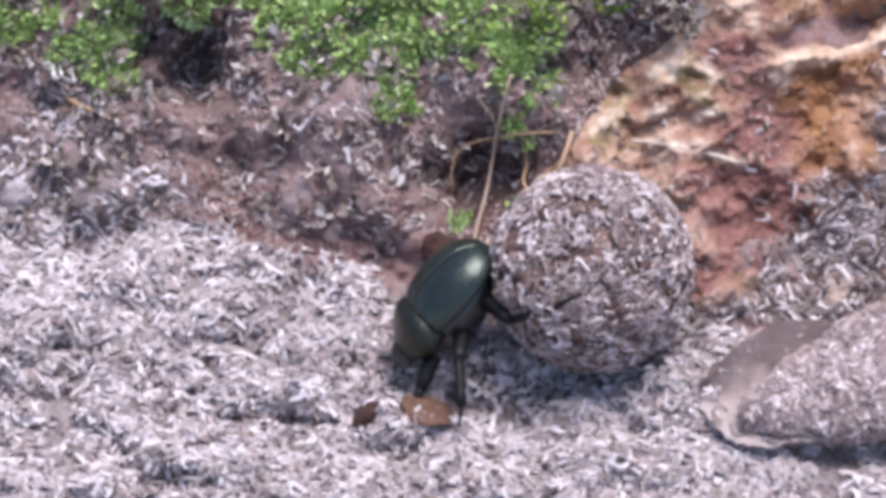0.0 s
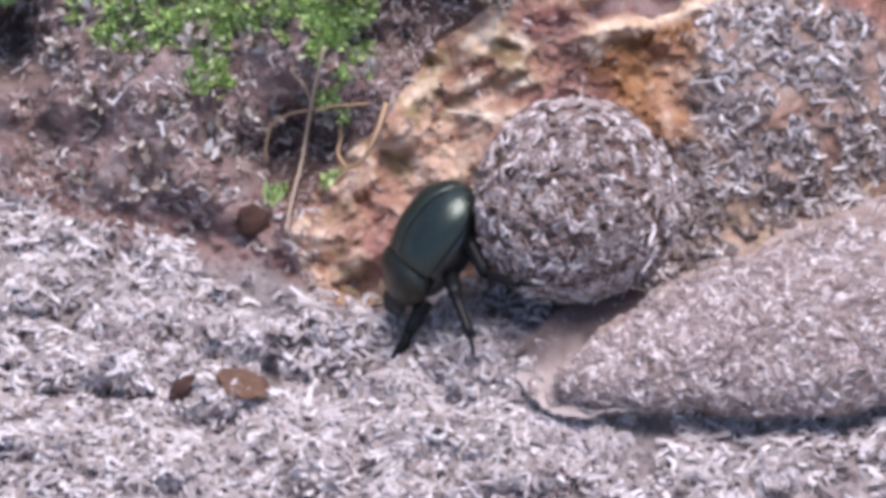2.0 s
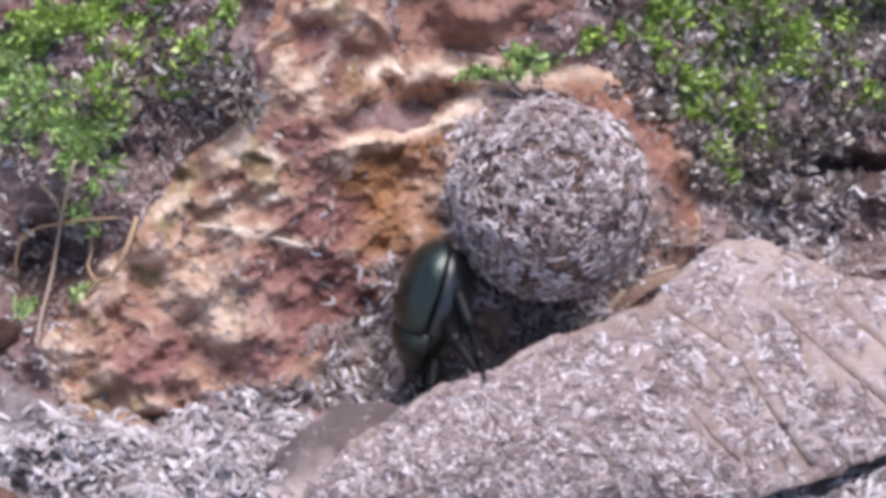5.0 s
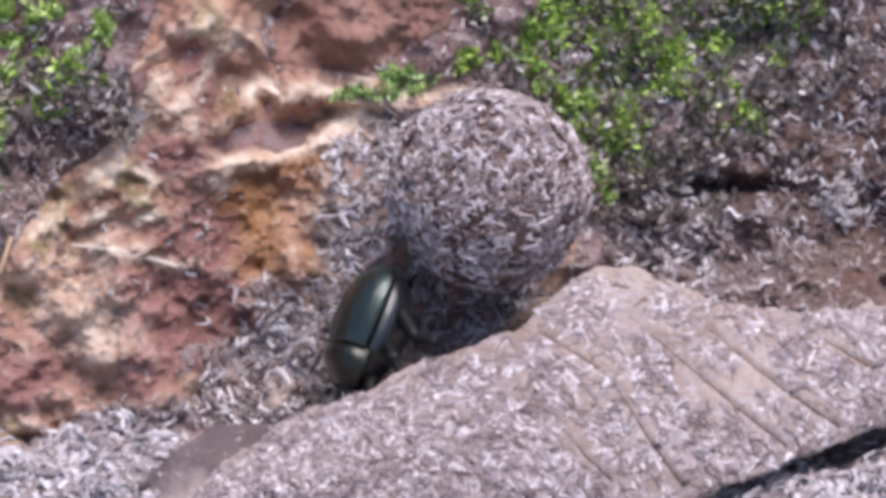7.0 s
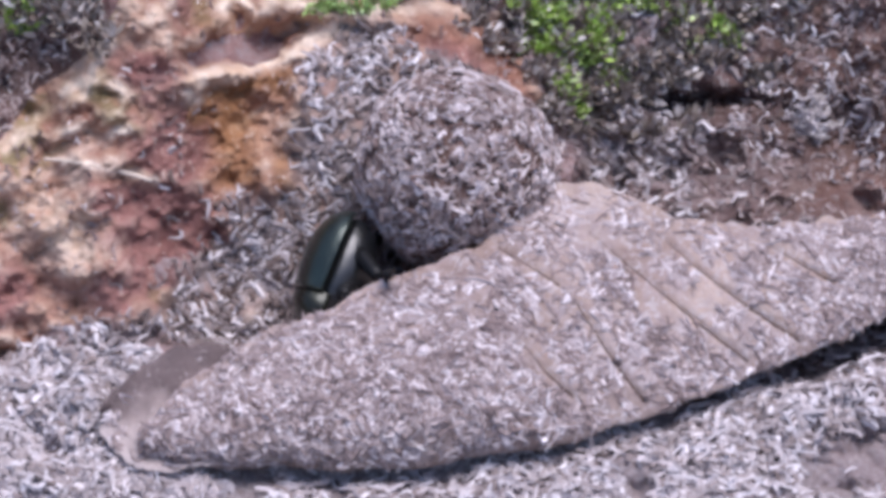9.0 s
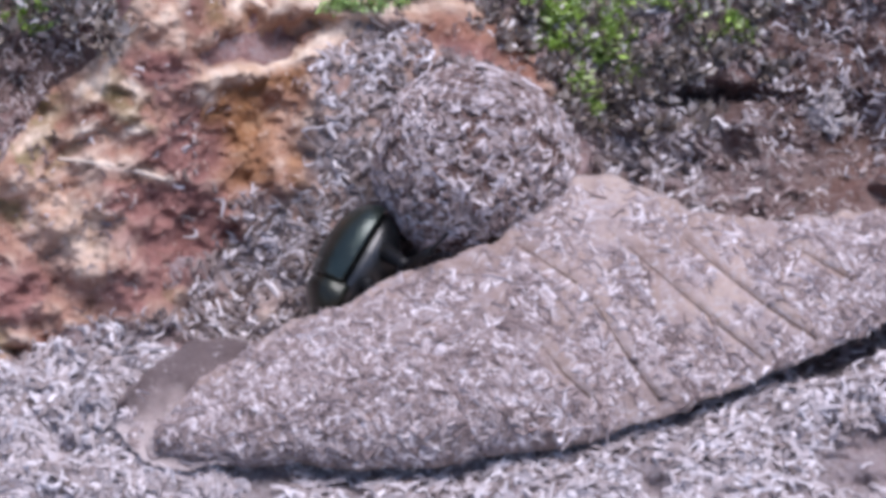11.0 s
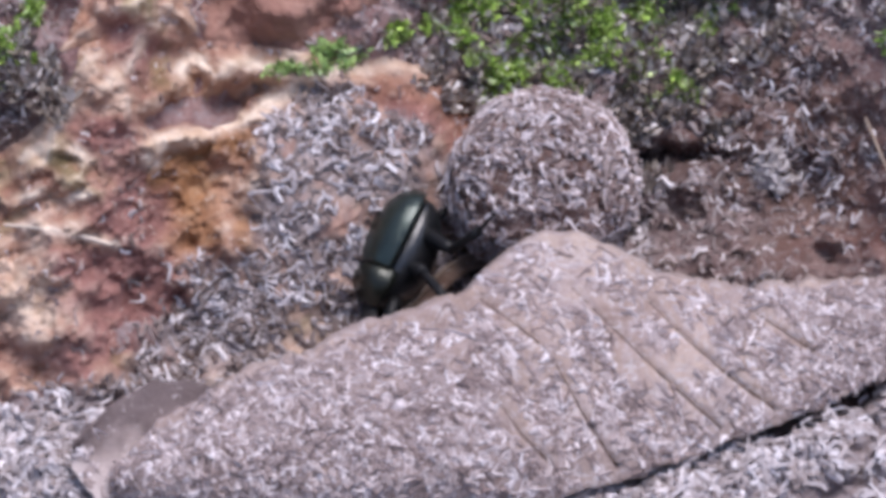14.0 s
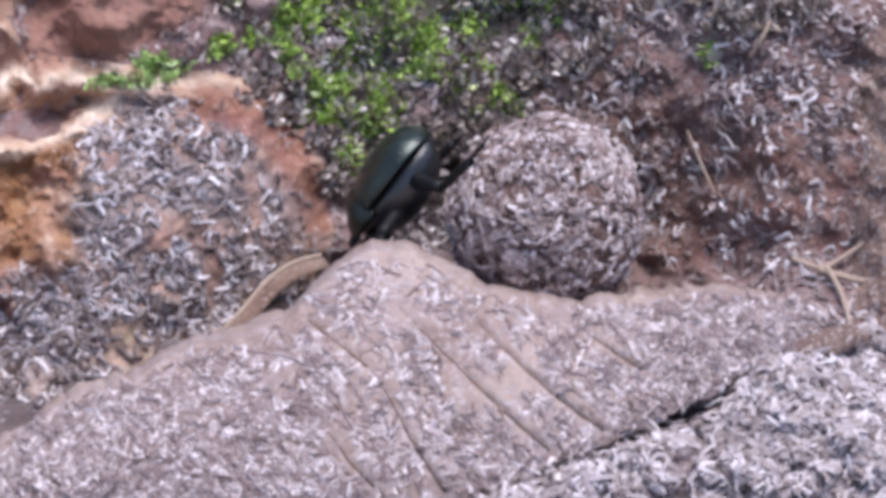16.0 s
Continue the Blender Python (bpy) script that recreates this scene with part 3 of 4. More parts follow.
# ------------------------------------------------------------------ moss
def build_moss(patches, label, seed, mat, name="moss", long=1.0, gaps=0.05):
    rng = np.random.default_rng(seed)
    xs, ys = [], []
    for cx, cy, rx, ry, count in patches:
        a, r = rng.uniform(0, 2 * np.pi, count), np.sqrt(rng.uniform(0, 1, count))
        px, py = cx + rx * r * np.cos(a), cy + ry * r * np.sin(a)
        keep = fbm(px, py, 70, 3, 111) + 1.1 * fbm(px, py, 26, 3, seed + 300) + gaps - 0.4 * r > rng.uniform(-0.2, 0.2, count)
        for hx, hy, hw, hh, depth in HOLLOWS:
            keep &= blob(px, py, hx, hy, hw, hh) < 0.4
        xs.append(px[keep]), ys.append(py[keep])
    x, y = np.concatenate(xs), np.concatenate(ys)
    p, n = normals_at(x, y, top_h)
    verts, faces = [], []
    up = np.array([0, -0.2, 1.0])
    for k in range(9):
        d = n * 0.6 + up * 0.5 + rng.normal(0, 0.55, p.shape)
        d /= np.linalg.norm(d, axis=1, keepdims=True)
        side = np.cross(d, rng.normal(size=p.shape))
        side /= np.linalg.norm(side, axis=1, keepdims=True)
        ln = rng.uniform(12, 27, len(p))[:, None] * UNIT * long
        w = rng.uniform(3.4, 6.0, len(p))[:, None] * UNIT * long
        b0 = p + rng.normal(0, 5 * UNIT, p.shape)
        i = len(verts) * len(p) * 5
        verts.append(np.stack([b0 - side * w * 0.5, b0 + side * w * 0.5, b0 + d * ln * 0.55 + side * w, b0 + d * ln, b0 + d * ln * 0.55 - side * w], 1).reshape(-1, 3))
        faces.append(i + np.arange(len(p))[:, None] * 5 + np.arange(5)[None])
    tagged(new(name, mesh_of(name, np.concatenate(verts), np.concatenate(faces), mat, False)), label, "moss", kind="stuff")


build_moss([(-960, 60, 190, 100, 1100), (-760, 30, 200, 65, 1300), (-600, 20, 130, 65, 700), (-250, 90, 190, 130, 2200), (-330, 20, 150, 80, 1000), (-105, 210, 50, 80, 350), (-190, 100, 110, 90, 900),
            (620, 16, 90, 12, 40), (700, -14, 80, 10, 35), (-215, 432, 22, 16, 60), (-140, 395, 30, 22, 110), (-330, 200, 80, 50, 160), (-900, 150, 150, 60, 250), (-480, 90, 120, 90, 300)],
           "dusty pale green moss on the maroon bank and the rock rim", 9, PALE_MOSS, gaps=0.12)
build_moss([(-60, 0, 200, 110, 1100), (-60, -90, 210, 75, 2200), (770, -62, 45, 28, 150),
            (900, -150, 170, 120, 1800), (1040, -80, 190, 140, 2900), (1010, 60, 100, 130, 1700), (1055, 130, 60, 90, 700), (1270, -120, 180, 90, 900), (1240, 20, 110, 80, 350), 
            (1750, -250, 120, 40, 400), (1660, -20, 30, 25, 50)],
           "bright green moss tufts growing on the dark bank", 10, MOSS)
build_moss([(-940, 120, 240, 170, 250), (-560, 130, 260, 170, 90), (-250, 180, 220, 170, 220), (20, 30, 180, 150, 400), (1020, -60, 260, 190, 650), (1040, 90, 130, 150, 700), (980, -90, 200, 150, 900), (1300, -90, 220, 130, 800),
            (1150, 180, 120, 70, 400), (1700, -150, 200, 100, 700), (1290, 60, 130, 110, 400), (-420, 330, 220, 110, 60), (-900, 330, 220, 90, 70)],
           "dead grey-brown moss stems matted on the bank", 12, DEAD_MOSS, "dead_moss", 1.3, 0.2)


# ------------------------------------------------------------------ roots, stalks and small loose bits
def tube(path, radii, sides=6):
    """A tapered, closed tube along world points: vertices and faces."""
    path = [Vector(p) for p in path]
    verts, faces = [], []
    side = None
    for i, p in enumerate(path):
        d = (path[min(i + 1, len(path) - 1)] - path[max(i - 1, 0)]).normalized()
        side = (side - d * side.dot(d)).normalized() if side else d.orthogonal().normalized()
        other = d.cross(side)
        r = radii[0] + (radii[1] - radii[0]) * i / (len(path) - 1)
        for k in range(sides):
            a = 2 * math.pi * k / sides
            verts.append(p + (side * math.cos(a) + other * math.sin(a)) * r)
    for i in range(len(path) - 1):
        for k in range(sides):
            j = (k + 1) % sides
            faces.append([i * sides + k, i * sides + j, (i + 1) * sides + j, (i + 1) * sides + k])
    faces.append(list(range(sides))[::-1])
    faces.append([(len(path) - 1) * sides + k for k in range(sides)])
    return verts, faces


def bent(points, per=5):
    """A rounded line through plan points (x, y, lift)."""
    out = []
    for i in range(len(points) - 1):
        p0, p1, p2, p3 = (Vector(points[min(max(i + k, 0), len(points) - 1)]) for k in (-1, 0, 1, 2))
        for k in range(per):
            t = k / per
            out.append(0.5 * (2 * p1 + (p2 - p0) * t + (2 * p0 - 5 * p1 + 4 * p2 - p3) * t * t + (3 * p1 - p0 - 3 * p2 + p3) * t ** 3))
    return out + [Vector(points[-1])]


def on_slope(points, per=5):
    line = bent(points, per)
    base = top_h(np.array([p.x for p in line]), np.array([p.y for p in line]))
    k = np.ones(7) / 7
    base = np.convolve(np.pad(base, 3, mode="edge"), k, mode="valid")
    return [at(p.x, p.y, float(b) + p.z) for p, b in zip(line, base)]


def build_stalk(name, points, radii, mat, label, category):
    v, f = tube(on_slope(points), [r * UNIT for r in radii])
    tagged(new(name, mesh_of(name, v, f, mat)), label, category)


build_stalk("root", [(-114, 278, 5), (-108, 325, 45), (-114, 356, 45), (-98, 383, 20)], (4, 3), ROOT, "bent orange-brown rootlet sticking out of the bank", "root")
build_stalk("root", [(-28, 268, 5), (-44, 318, 45), (-70, 368, 40), (-102, 388, 20), (-140, 440, 10)], (5, 3), ROOT, "curved orange rootlet at the foot of the rock", "root")
build_stalk("root", [(-60, 268, 20), (-140, 275, 50), (-228, 300, 40), (-246, 380, 15)], (2, 2.5), ROOT, "thin orange-brown rootlet over a hollow in the bank", "root")
build_stalk("grass_stalk", [(-138, 165, 30), (-160, 260, 60), (-178, 365, 60), (-198, 445, 40), (-206, 500, 15)], (3, 3.5), STALK, "thin dry grey-brown grass stalk leaning on the bank", "stalk")
build_stalk("grass_stalk", [(-200, 205, 20), (-172, 240, 40), (-160, 275, 50)], (2, 2.5), STALK, "short dry side stalk leaning on the bank", "stalk")
build_stalk("grass_stalk", [(78, 282, 6), (130, 287, 3), (200, 300, 3), (268, 320, 6)], (3.5, 4.5), PALE_STALK, "pale broken stem lying on the rusty rock", "stalk")
build_stalk("root", [(-950, 208, 10), (-905, 232, 20), (-855, 244, 10)], (5, 3), ROOT, "short yellowish rootlet on the mossy bank", "root")
build_stalk("root", [(1788, 345, 10), (1835, 362, 25), (1870, 350, 25), (1945, 300, 10)], (6, 4), STALK, "pale forked root at the foot of the bank", "root")
build_stalk("root", [(1850, 362, 22), (1875, 410, 22), (1890, 470, 15), (1900, 520, 8)], (6, 3), STALK, "pale root running down over the ground", "root")
build_stalk("root", [(1835, 365, 22), (1900, 385, 20), (1960, 392, 10)], (7, 5), STALK, "pale root lying across the bank's foot", "root")
build_stalk("grass_stalk", [(1605, 115, 15), (1625, 165, 22), (1650, 225, 10)], (3, 3), STALK, "short dry stem on the reddish bank", "stalk")
build_stalk("grass_stalk", [(1720, -15, 15), (1740, -45, 25), (1755, -75, 25)], (5, 3), STALK, "pale broken stem on the bank", "stalk")


def lump(name, x, y, rx, ry, rz, mat, label, category, seed, lift=0.3, turn=0):
    """A small uneven piece lying on the slope."""
    bm = bmesh.new()
    bmesh.ops.create_icosphere(bm, subdivisions=3, radius=1)
    for v in bm.verts:
        v.co *= 1 + 0.35 * noise.noise(v.co * 1.3 + Vector((seed, 0, 0))) + 0.12 * noise.noise(v.co * 4 + Vector((0, seed, 0)))
        v.co = Vector((v.co.x * rx, v.co.y * ry, v.co.z * rz)) * UNIT
    me = bpy.data.meshes.new(name)
    bm.to_mesh(me)
    bm.free()
    me.materials.append(mat)
    me.shade_smooth()
    ob = tagged(new(name, me), label, category)
    p, n = normals_at(np.array([float(x)]), np.array([float(y)]), top_h)
    q = Vector((0, 0, 1)).rotation_difference(Vector(n[0].tolist()))
    ob.matrix_world = Matrix.Translation(Vector(p[0].tolist()) + Vector(n[0].tolist()) * rz * lift * UNIT) @ q.to_matrix().to_4x4() @ pose(0, 0, 0, 0, 0, turn)
    return ob


RUSTY_BIT = rock_material("brown_flake", (0.15, 0.08, 0.055), (0.22, 0.13, 0.09), (0.32, 0.21, 0.15), 0.66)
DARK_BIT = rock_material("dark_earth", (0.05, 0.025, 0.02), (0.10, 0.05, 0.04), (0.18, 0.10, 0.08), 0.74)
YELLOW_BIT = rock_material("yellow_bit", (0.40, 0.30, 0.18), (0.50, 0.39, 0.25), (0.62, 0.52, 0.38), 0.75)
LICHEN = rock_material("white_lichen", (0.70, 0.68, 0.72), (0.82, 0.80, 0.84), (0.88, 0.87, 0.90), 0.5)
WHITE_BIT = rock_material("white_bit", (0.45, 0.42, 0.46), (0.68, 0.66, 0.70), (0.82, 0.80, 0.84), 0.6)
lump("bark_flake", -290, 780, 46, 46, 9, RUSTY_BIT, "small reddish-brown flake of bark on the sand", "bark flake", 1.0, 1.6, 20)
lump("bark_flake", -382, 788, 36, 22, 14, DARK_BIT, "dark brown crumb of bark on the sand", "bark flake", 2.0, 1.2, 15)
lump("clod", -266, 478, 34, 30, 20, DARK_BIT, "reddish-brown clod of earth at the bank's foot", "clod", 3.0)
lump("seed_husk", -619, 823, 20, 11, 8, YELLOW_BIT, "small yellowish husk on the sand", "husk", 4.0)
lump("seed_husk", -91, 604, 18, 10, 8, YELLOW_BIT, "small yellowish husk on the sand", "husk", 4.6)
lump("seed_husk", 560, 560, 16, 10, 8, YELLOW_BIT, "small yellow husk in the groove", "husk", 5.0)
def build_tuft(x, y, rx, ry, count, label):
    rng = np.random.default_rng(77)
    px, py = x + rng.normal(0, rx, count), y + rng.normal(0, ry, count)
    p, n = normals_at(px, py, top_h)
    v, f = strips(p + n * 16 * UNIT, n, rng, (14 * UNIT, 30 * UNIT), (7 * UNIT, 14 * UNIT), 0.6)
    tagged(new("lichen", mesh_of("lichen", v, f, LICHEN, False)), label, "lichen")


build_tuft(1440, 212, 8, 19, 130, "white tuft of lichen on the reddish bank")
lump("pebble", 1752, 486, 34, 24, 20, RUSTY_BIT, "orange-brown pebble beside the dry leaf", "pebble", 7.0)
lump("clod", 1835, 506, 84, 34, 15, GREY_ROCK, "crumbly earth clod with pale bits, overhanging a gap", "clod", 8.0, 0.5)
lump("pebble", -320, 330, 15, 15, 8, WHITE_BIT, "small bluish-white pebble on the bank", "pebble", 9.0)
lump("pebble", 1660, -22, 22, 16, 12, WHITE_BIT, "small pale-green crusted pebble on the bank", "pebble", 9.5)
lump("pebble", -1035, 385, 24, 30, 20, WHITE_BIT, "small pale pebble at the bank's foot", "pebble", 10.0)


# ------------------------------------------------------------------ the dry leaf
# vein brown, darkened to include the shadow line along each vein
SHADED_VEIN = rock_material("shaded_leaf_vein", (0.09, 0.055, 0.045), (0.14, 0.095, 0.075), (0.22, 0.16, 0.13), 0.72)
TORN, torn_nodes, torn_shader = material("torn_leaf", 0.7, 0, 0.35)
torn_zone = torn_nodes.nodes.new("ShaderNodeAttribute")
torn_zone.attribute_name = "zone"
# brown deepened by the shade inside the curl, then the pale lip
torn_colour = mix(torn_nodes, torn_zone.outputs["Fac"], ramp(torn_nodes, noisy(torn_nodes, 110, 6), (0.32, (0.075, 0.052, 0.05)), (0.66, (0.16, 0.12, 0.118))),
                  ramp(torn_nodes, noisy(torn_nodes, 140, 6), (0.32, (0.30, 0.235, 0.22)), (0.66, (0.48, 0.405, 0.39))))
torn_colour = mix(torn_nodes, noisy(torn_nodes, 900, 5, 0.7, lo=0.60, hi=0.70), torn_colour, (0.50, 0.44, 0.44))
torn_nodes.links.new(torn_colour, torn_shader.inputs["Base Color"])
bump(torn_nodes, torn_shader, noisy(torn_nodes, 500, 6, 0.7), 0.7, 0.001)
CURL = rock_material("curled_leaf", (0.22, 0.15, 0.115), (0.34, 0.25, 0.195), (0.50, 0.40, 0.33), 0.64)
UPPER = [(250, 795), (262, 755), (300, 710), (360, 662), (430, 622), (500, 585), (600, 545), (700, 492), (790, 462), (850, 435), (900, 395), (940, 355), (985, 326), (1040, 328),
         (1110, 348), (1200, 393), (1300, 406), (1400, 402), (1500, 392), (1600, 385), (1680, 385), (1760, 396), (1835, 412)]
LOWER = LOW_EDGE
LIFT = [(250, 80), (300, 115), (420, 155), (560, 180), (750, 215), (950, 230), (1150, 205), (1400, 135), (1600, 70), (1835, 15)]
LEAF_AT = (985, 600, 220)
LEAF_HOME = at(*LEAF_AT)


def leaf_edges(x):
    return smooth_line(x, UPPER) + 14 * fbm(x, x * 0, 34, 4, 231), smooth_line(x, LOWER) + 9 * fbm(x, x * 0, 60, 4, 233)


def leaf_points(x, t):
    """The leaf's arch: t runs from its low edge (0) to its crest (1) and down behind (to 1.3)."""
    yu, yl = leaf_edges(x)
    s = np.clip(t, 0, 1)
    y = yl + (yu - yl) * s + 6 * np.clip(t - 1, 0, 1)
    roll = 1.06 - (1 - s) ** (3.8 - 1.7 * step(800, 1150, x)) - 0.06 * (1 - s)
    arch = 6 + 9 * step(750, 1150, x) + smooth_line(x, LIFT) * (0.06 + 0.86 * (0.97 * roll - 0.03))
    arch = arch - np.clip(t - 1, 0, 1) ** 2 * 1500
    rough = 16 * fbm(x, y, 150, 3, 201) + 7 * fbm(x, y, 40, 3, 207)
    return y, 1.1 * (y - 450) + arch + rough + 8


def leaf_h(x, y):
    yu, yl = leaf_edges(x)
    return leaf_points(x, np.clip((yl - y) / np.maximum(yl - yu, 1), 0, 1))[1]


VEINS = [[(1040, 412), (1115, 475), (1200, 545), (1320, 640)], [(1180, 432), (1250, 490), (1330, 550), (1415, 605)], [(880, 440), (930, 470), (990, 508)],
         [(1020, 540), (1075, 625), (1140, 712)], [(925, 612), (965, 660), (1014, 704)], [(1365, 440), (1470, 500)]]


def torn_edges(x):
    up = smooth_line(x, [(176, 742), (200, 690), (255, 645), (320, 612), (370, 602), (415, 608), (440, 632), (505, 690)])
    return up, smooth_line(x, [(176, 746), (200, 800), (240, 838), (300, 836), (505, 810)])


def torn_h(x, y):
    up, dn = torn_edges(x)
    t = np.clip((dn - y) / np.maximum(dn - up, 1), 0, 1)
    return 1.1 * (y - 450) + 40 + 62 * t ** 1.8 + 10 * fbm(x, y, 60, 3, 221)


def build_leaf():
    leaf = tagged(new("dry_leaf"), "large curled dry brown leaf, flecked with dust, on sandy ground", "leaf")
    leaf.location = LEAF_HOME
    xs, ts = np.linspace(250, 1835, 330), np.concatenate([np.linspace(0, 1, 60), np.linspace(1.04, 1.32, 8)])
    x, t = np.meshgrid(xs, ts)
    y, h = leaf_points(x, t)
    for vein in VEINS:
        d, s = along(x, y, vein)
        h = h + 3 * np.exp(-((d - 9) / 7) ** 2) * (s < 0) - 7 * np.exp(-(d / 6) ** 2)
    me = mesh_of("blade", place(x, y, h).reshape(-1, 3) - np.array(LEAF_HOME), grid_faces(len(ts), len(xs)), LEAF)
    tan = np.clip(np.maximum(blob(x, y, 1200, 470, 270, 150, 0.4), 0.8 * step(0.8, 1.0, t)) + 0.5 * fbm(x, y, 90, 4, 239), 0, 1)
    me.color_attributes.new("zone", "FLOAT_COLOR", "POINT").data.foreach_set("color", np.repeat(tan.reshape(-1, 1), 4, 1).reshape(-1))
    blade = part("blade", me, leaf)
    thick = blade.modifiers.new("thickness", "SOLIDIFY")
    thick.thickness, thick.offset = 0.0005, -1
    for vein in VEINS:
        line = bent([(*p, 0) for p in vein], 8)
        path = [at(p.x, p.y, float(leaf_h(np.array([p.x]), np.array([p.y]))[0]) - 1) - LEAF_HOME for p in line]
        v, f = tube(path, (3.2 * UNIT, 5.0 * UNIT), 6)
        part("vein", mesh_of("vein", v, f, SHADED_VEIN), leaf, "thin raised leaf vein, its shadow line put into the dark colour")
    # the thin torn end behind the roll
    xs, ts = np.linspace(176, 505, 60), np.linspace(0, 1, 30)
    x, t = np.meshgrid(xs, ts)
    up, dn = torn_edges(x)
    y = dn + (up - dn) * t + 14 * fbm(x, x * 0, 28, 3, 225) * (2 * t - 1) + 5 * fbm(x, x * 0, 9, 2, 226)
    h = torn_h(x, y)
    me = mesh_of("torn_end", place(x, y, h).reshape(-1, 3) - np.array(LEAF_HOME), grid_faces(30, 60), TORN)
    # pale lip below, giving way upwards to brown with shade put into it
    lipped = 1 - step(0.30, 0.75, t + 0.5 * fbm(x, y, 70, 4, 223) + 0.0016 * (x - 240))
    me.color_attributes.new("zone", "FLOAT_COLOR", "POINT").data.foreach_set("color", np.repeat(lipped.reshape(-1, 1), 4, 1).reshape(-1))
    part("torn_end", me, leaf, "thin torn leaf end, brown with painted shade above and pale at the lip").modifiers.new("thickness", "SOLIDIFY").thickness = 0.0003
    # the curled far edge that shows behind the crest
    line = bent([(702, 535, 0), (760, 478, 0), (808, 424, 0), (852, 394, 0), (900, 380, 0)], 10)
    rows = []
    for k in range(7):
        w = k / 6
        rows.append([np.array(at(p.x + 21 * w, p.y + 18 * w, 1.1 * (p.y - 450) - 130 + 22 * math.sin(w * math.pi * 0.5))) - np.array(LEAF_HOME) for p in line])
    me = mesh_of("curled_edge", np.array(rows).reshape(-1, 3), grid_faces(7, len(line)), CURL)
    part("curled_edge", me, leaf, "brown curled leaf edge").modifiers.new("thickness", "SOLIDIFY").thickness = 0.0004
    v, f = tube([at(p.x, p.y, 1.1 * (p.y - 450) - 128) - LEAF_HOME for p in line], (4.5 * UNIT, 5.5 * UNIT), 6)
    part("edge_rim", mesh_of("edge_rim", v, f, STALK), leaf, "pale worn rim of the curled edge")
    rng = np.random.default_rng(21)
    x = rng.uniform(262, 1780, 17000)
    s = rng.uniform(0.04, 0.98, 17000)
    y = smooth_line(x, LOWER) + (smooth_line(x, UPPER) - smooth_line(x, LOWER)) * s
    bare = np.maximum(blob(x, y, 1230, 480, 230, 150, 0.5) * 0.42, blob(x, y, 800, 500, 200, 40, 0.5) * 0.2)
    heaps = 0.5 * blob(x, y, 1520, 490, 130, 110, 0.6) + 0.2 * blob(x, y, 640, 640, 300, 110, 0.5)
    keep = rng.uniform(size=17000) < 0.44 - 0.6 * bare + heaps + 0.8 * fbm(x, y, 60, 4, 211) - 0.15 * step(0.85, 0.97, s)
    for vein in VEINS:
        keep &= along(x, y, vein)[0] > 16
    p, n = normals_at(x[keep], y[keep], leaf_h)
    x, t = rng.uniform(185, 330, 70), rng.uniform(0.03, 0.8, 70)
    up, dn = torn_edges(x)
    y = dn + (up - dn) * t
    keep = rng.uniform(size=70) < 0.6 - 0.7 * t + 0.9 * fbm(x, y, 40, 3, 227)
    p_torn, n_torn = normals_at(x[keep], y[keep], torn_h)
    p, n = np.concatenate([p, p_torn]), np.concatenate([n, n_torn])
    v, f = strips(p + n * 2.5 * UNIT - np.array(LEAF_HOME), n, rng, (16 * UNIT, 38 * UNIT), (7 * UNIT, 13 * UNIT), 1.1, 0.3)
    tagged(part("fleck", mesh_of("fleck", v, f, FLECK, False), leaf, "pale dusty flecks"), kind="stuff")
    return leaf


leaf = build_leaf()

# ------------------------------------------------------------------ the dung ball
RADIUS = 174


def build_ball():
    bm = bmesh.new()
    bmesh.ops.create_icosphere(bm, subdivisions=6, radius=1)
    for v in bm.verts:
        c = v.co.copy()
        v.co = c * (RADIUS - 8) * UNIT * (1 + 0.06 * noise.noise(c * 1.6) + 0.034 * noise.noise(c * 5) + 0.03 * noise.noise(c * 11))
    me = bpy.data.meshes.new("core")
    bm.to_mesh(me)
    bm.free()
    me.materials.append(DUNG)
    me.shade_smooth()
    ball = tagged(new("dung_ball"), "round brown dung ball packed with dry plant fibres", "dung ball")
    part("core", me, ball)
    rng = np.random.default_rng(31)
    n = rng.normal(size=(8200, 3))
    n /= np.linalg.norm(n, axis=1, keepdims=True)
    n = n[np.array([noise.noise(Vector(c) * 4.5) + 0.6 * noise.noise(Vector(c) * 11) for c in n.tolist()]) > rng.uniform(-0.5, 0.6, len(n))]
    r = np.array([1 + 0.06 * noise.noise(Vector(c) * 1.6) + 0.034 * noise.noise(Vector(c) * 5) for c in n.tolist()])
    p = n * (r * (RADIUS - 5))[:, None] * UNIT
    v, f = strips(p, n, rng, (15 * UNIT, 32 * UNIT), (6 * UNIT, 12 * UNIT), 1.1, 0.45)
    tagged(part("fibre", mesh_of("fibre", v, f, FIBRE, False), ball, "short pale plant fibres"), kind="stuff")
    return ball


ball = build_ball()


# ------------------------------------------------------------------ the beetle
def shell(x0, x1, wide, high, low, steps, around, side=0):
    """A domed plate over x0..x1; wide and high are functions of the share of its length. side picks a half, or 0 for the whole."""
    a0, a1 = (-math.pi / 2, math.pi / 2) if not side else (0.0, math.pi / 2 * 0.86)
    verts = []
    for i in range(steps + 1):
        u = i / steps
        for k in range(around + 1):
            a = a0 + (a1 - a0) * k / around
            verts.append(((x0 + (x1 - x0) * u) * UNIT, math.copysign(abs(math.sin(a)) ** 0.86, a) * wide(u) * (side or 1) * UNIT, (low + max(math.cos(a), 0) ** 0.82 * high(u)) * UNIT))
    faces = grid_faces(steps + 1, around + 1)
    return verts, faces if side <= 0 else faces[:, ::-1]


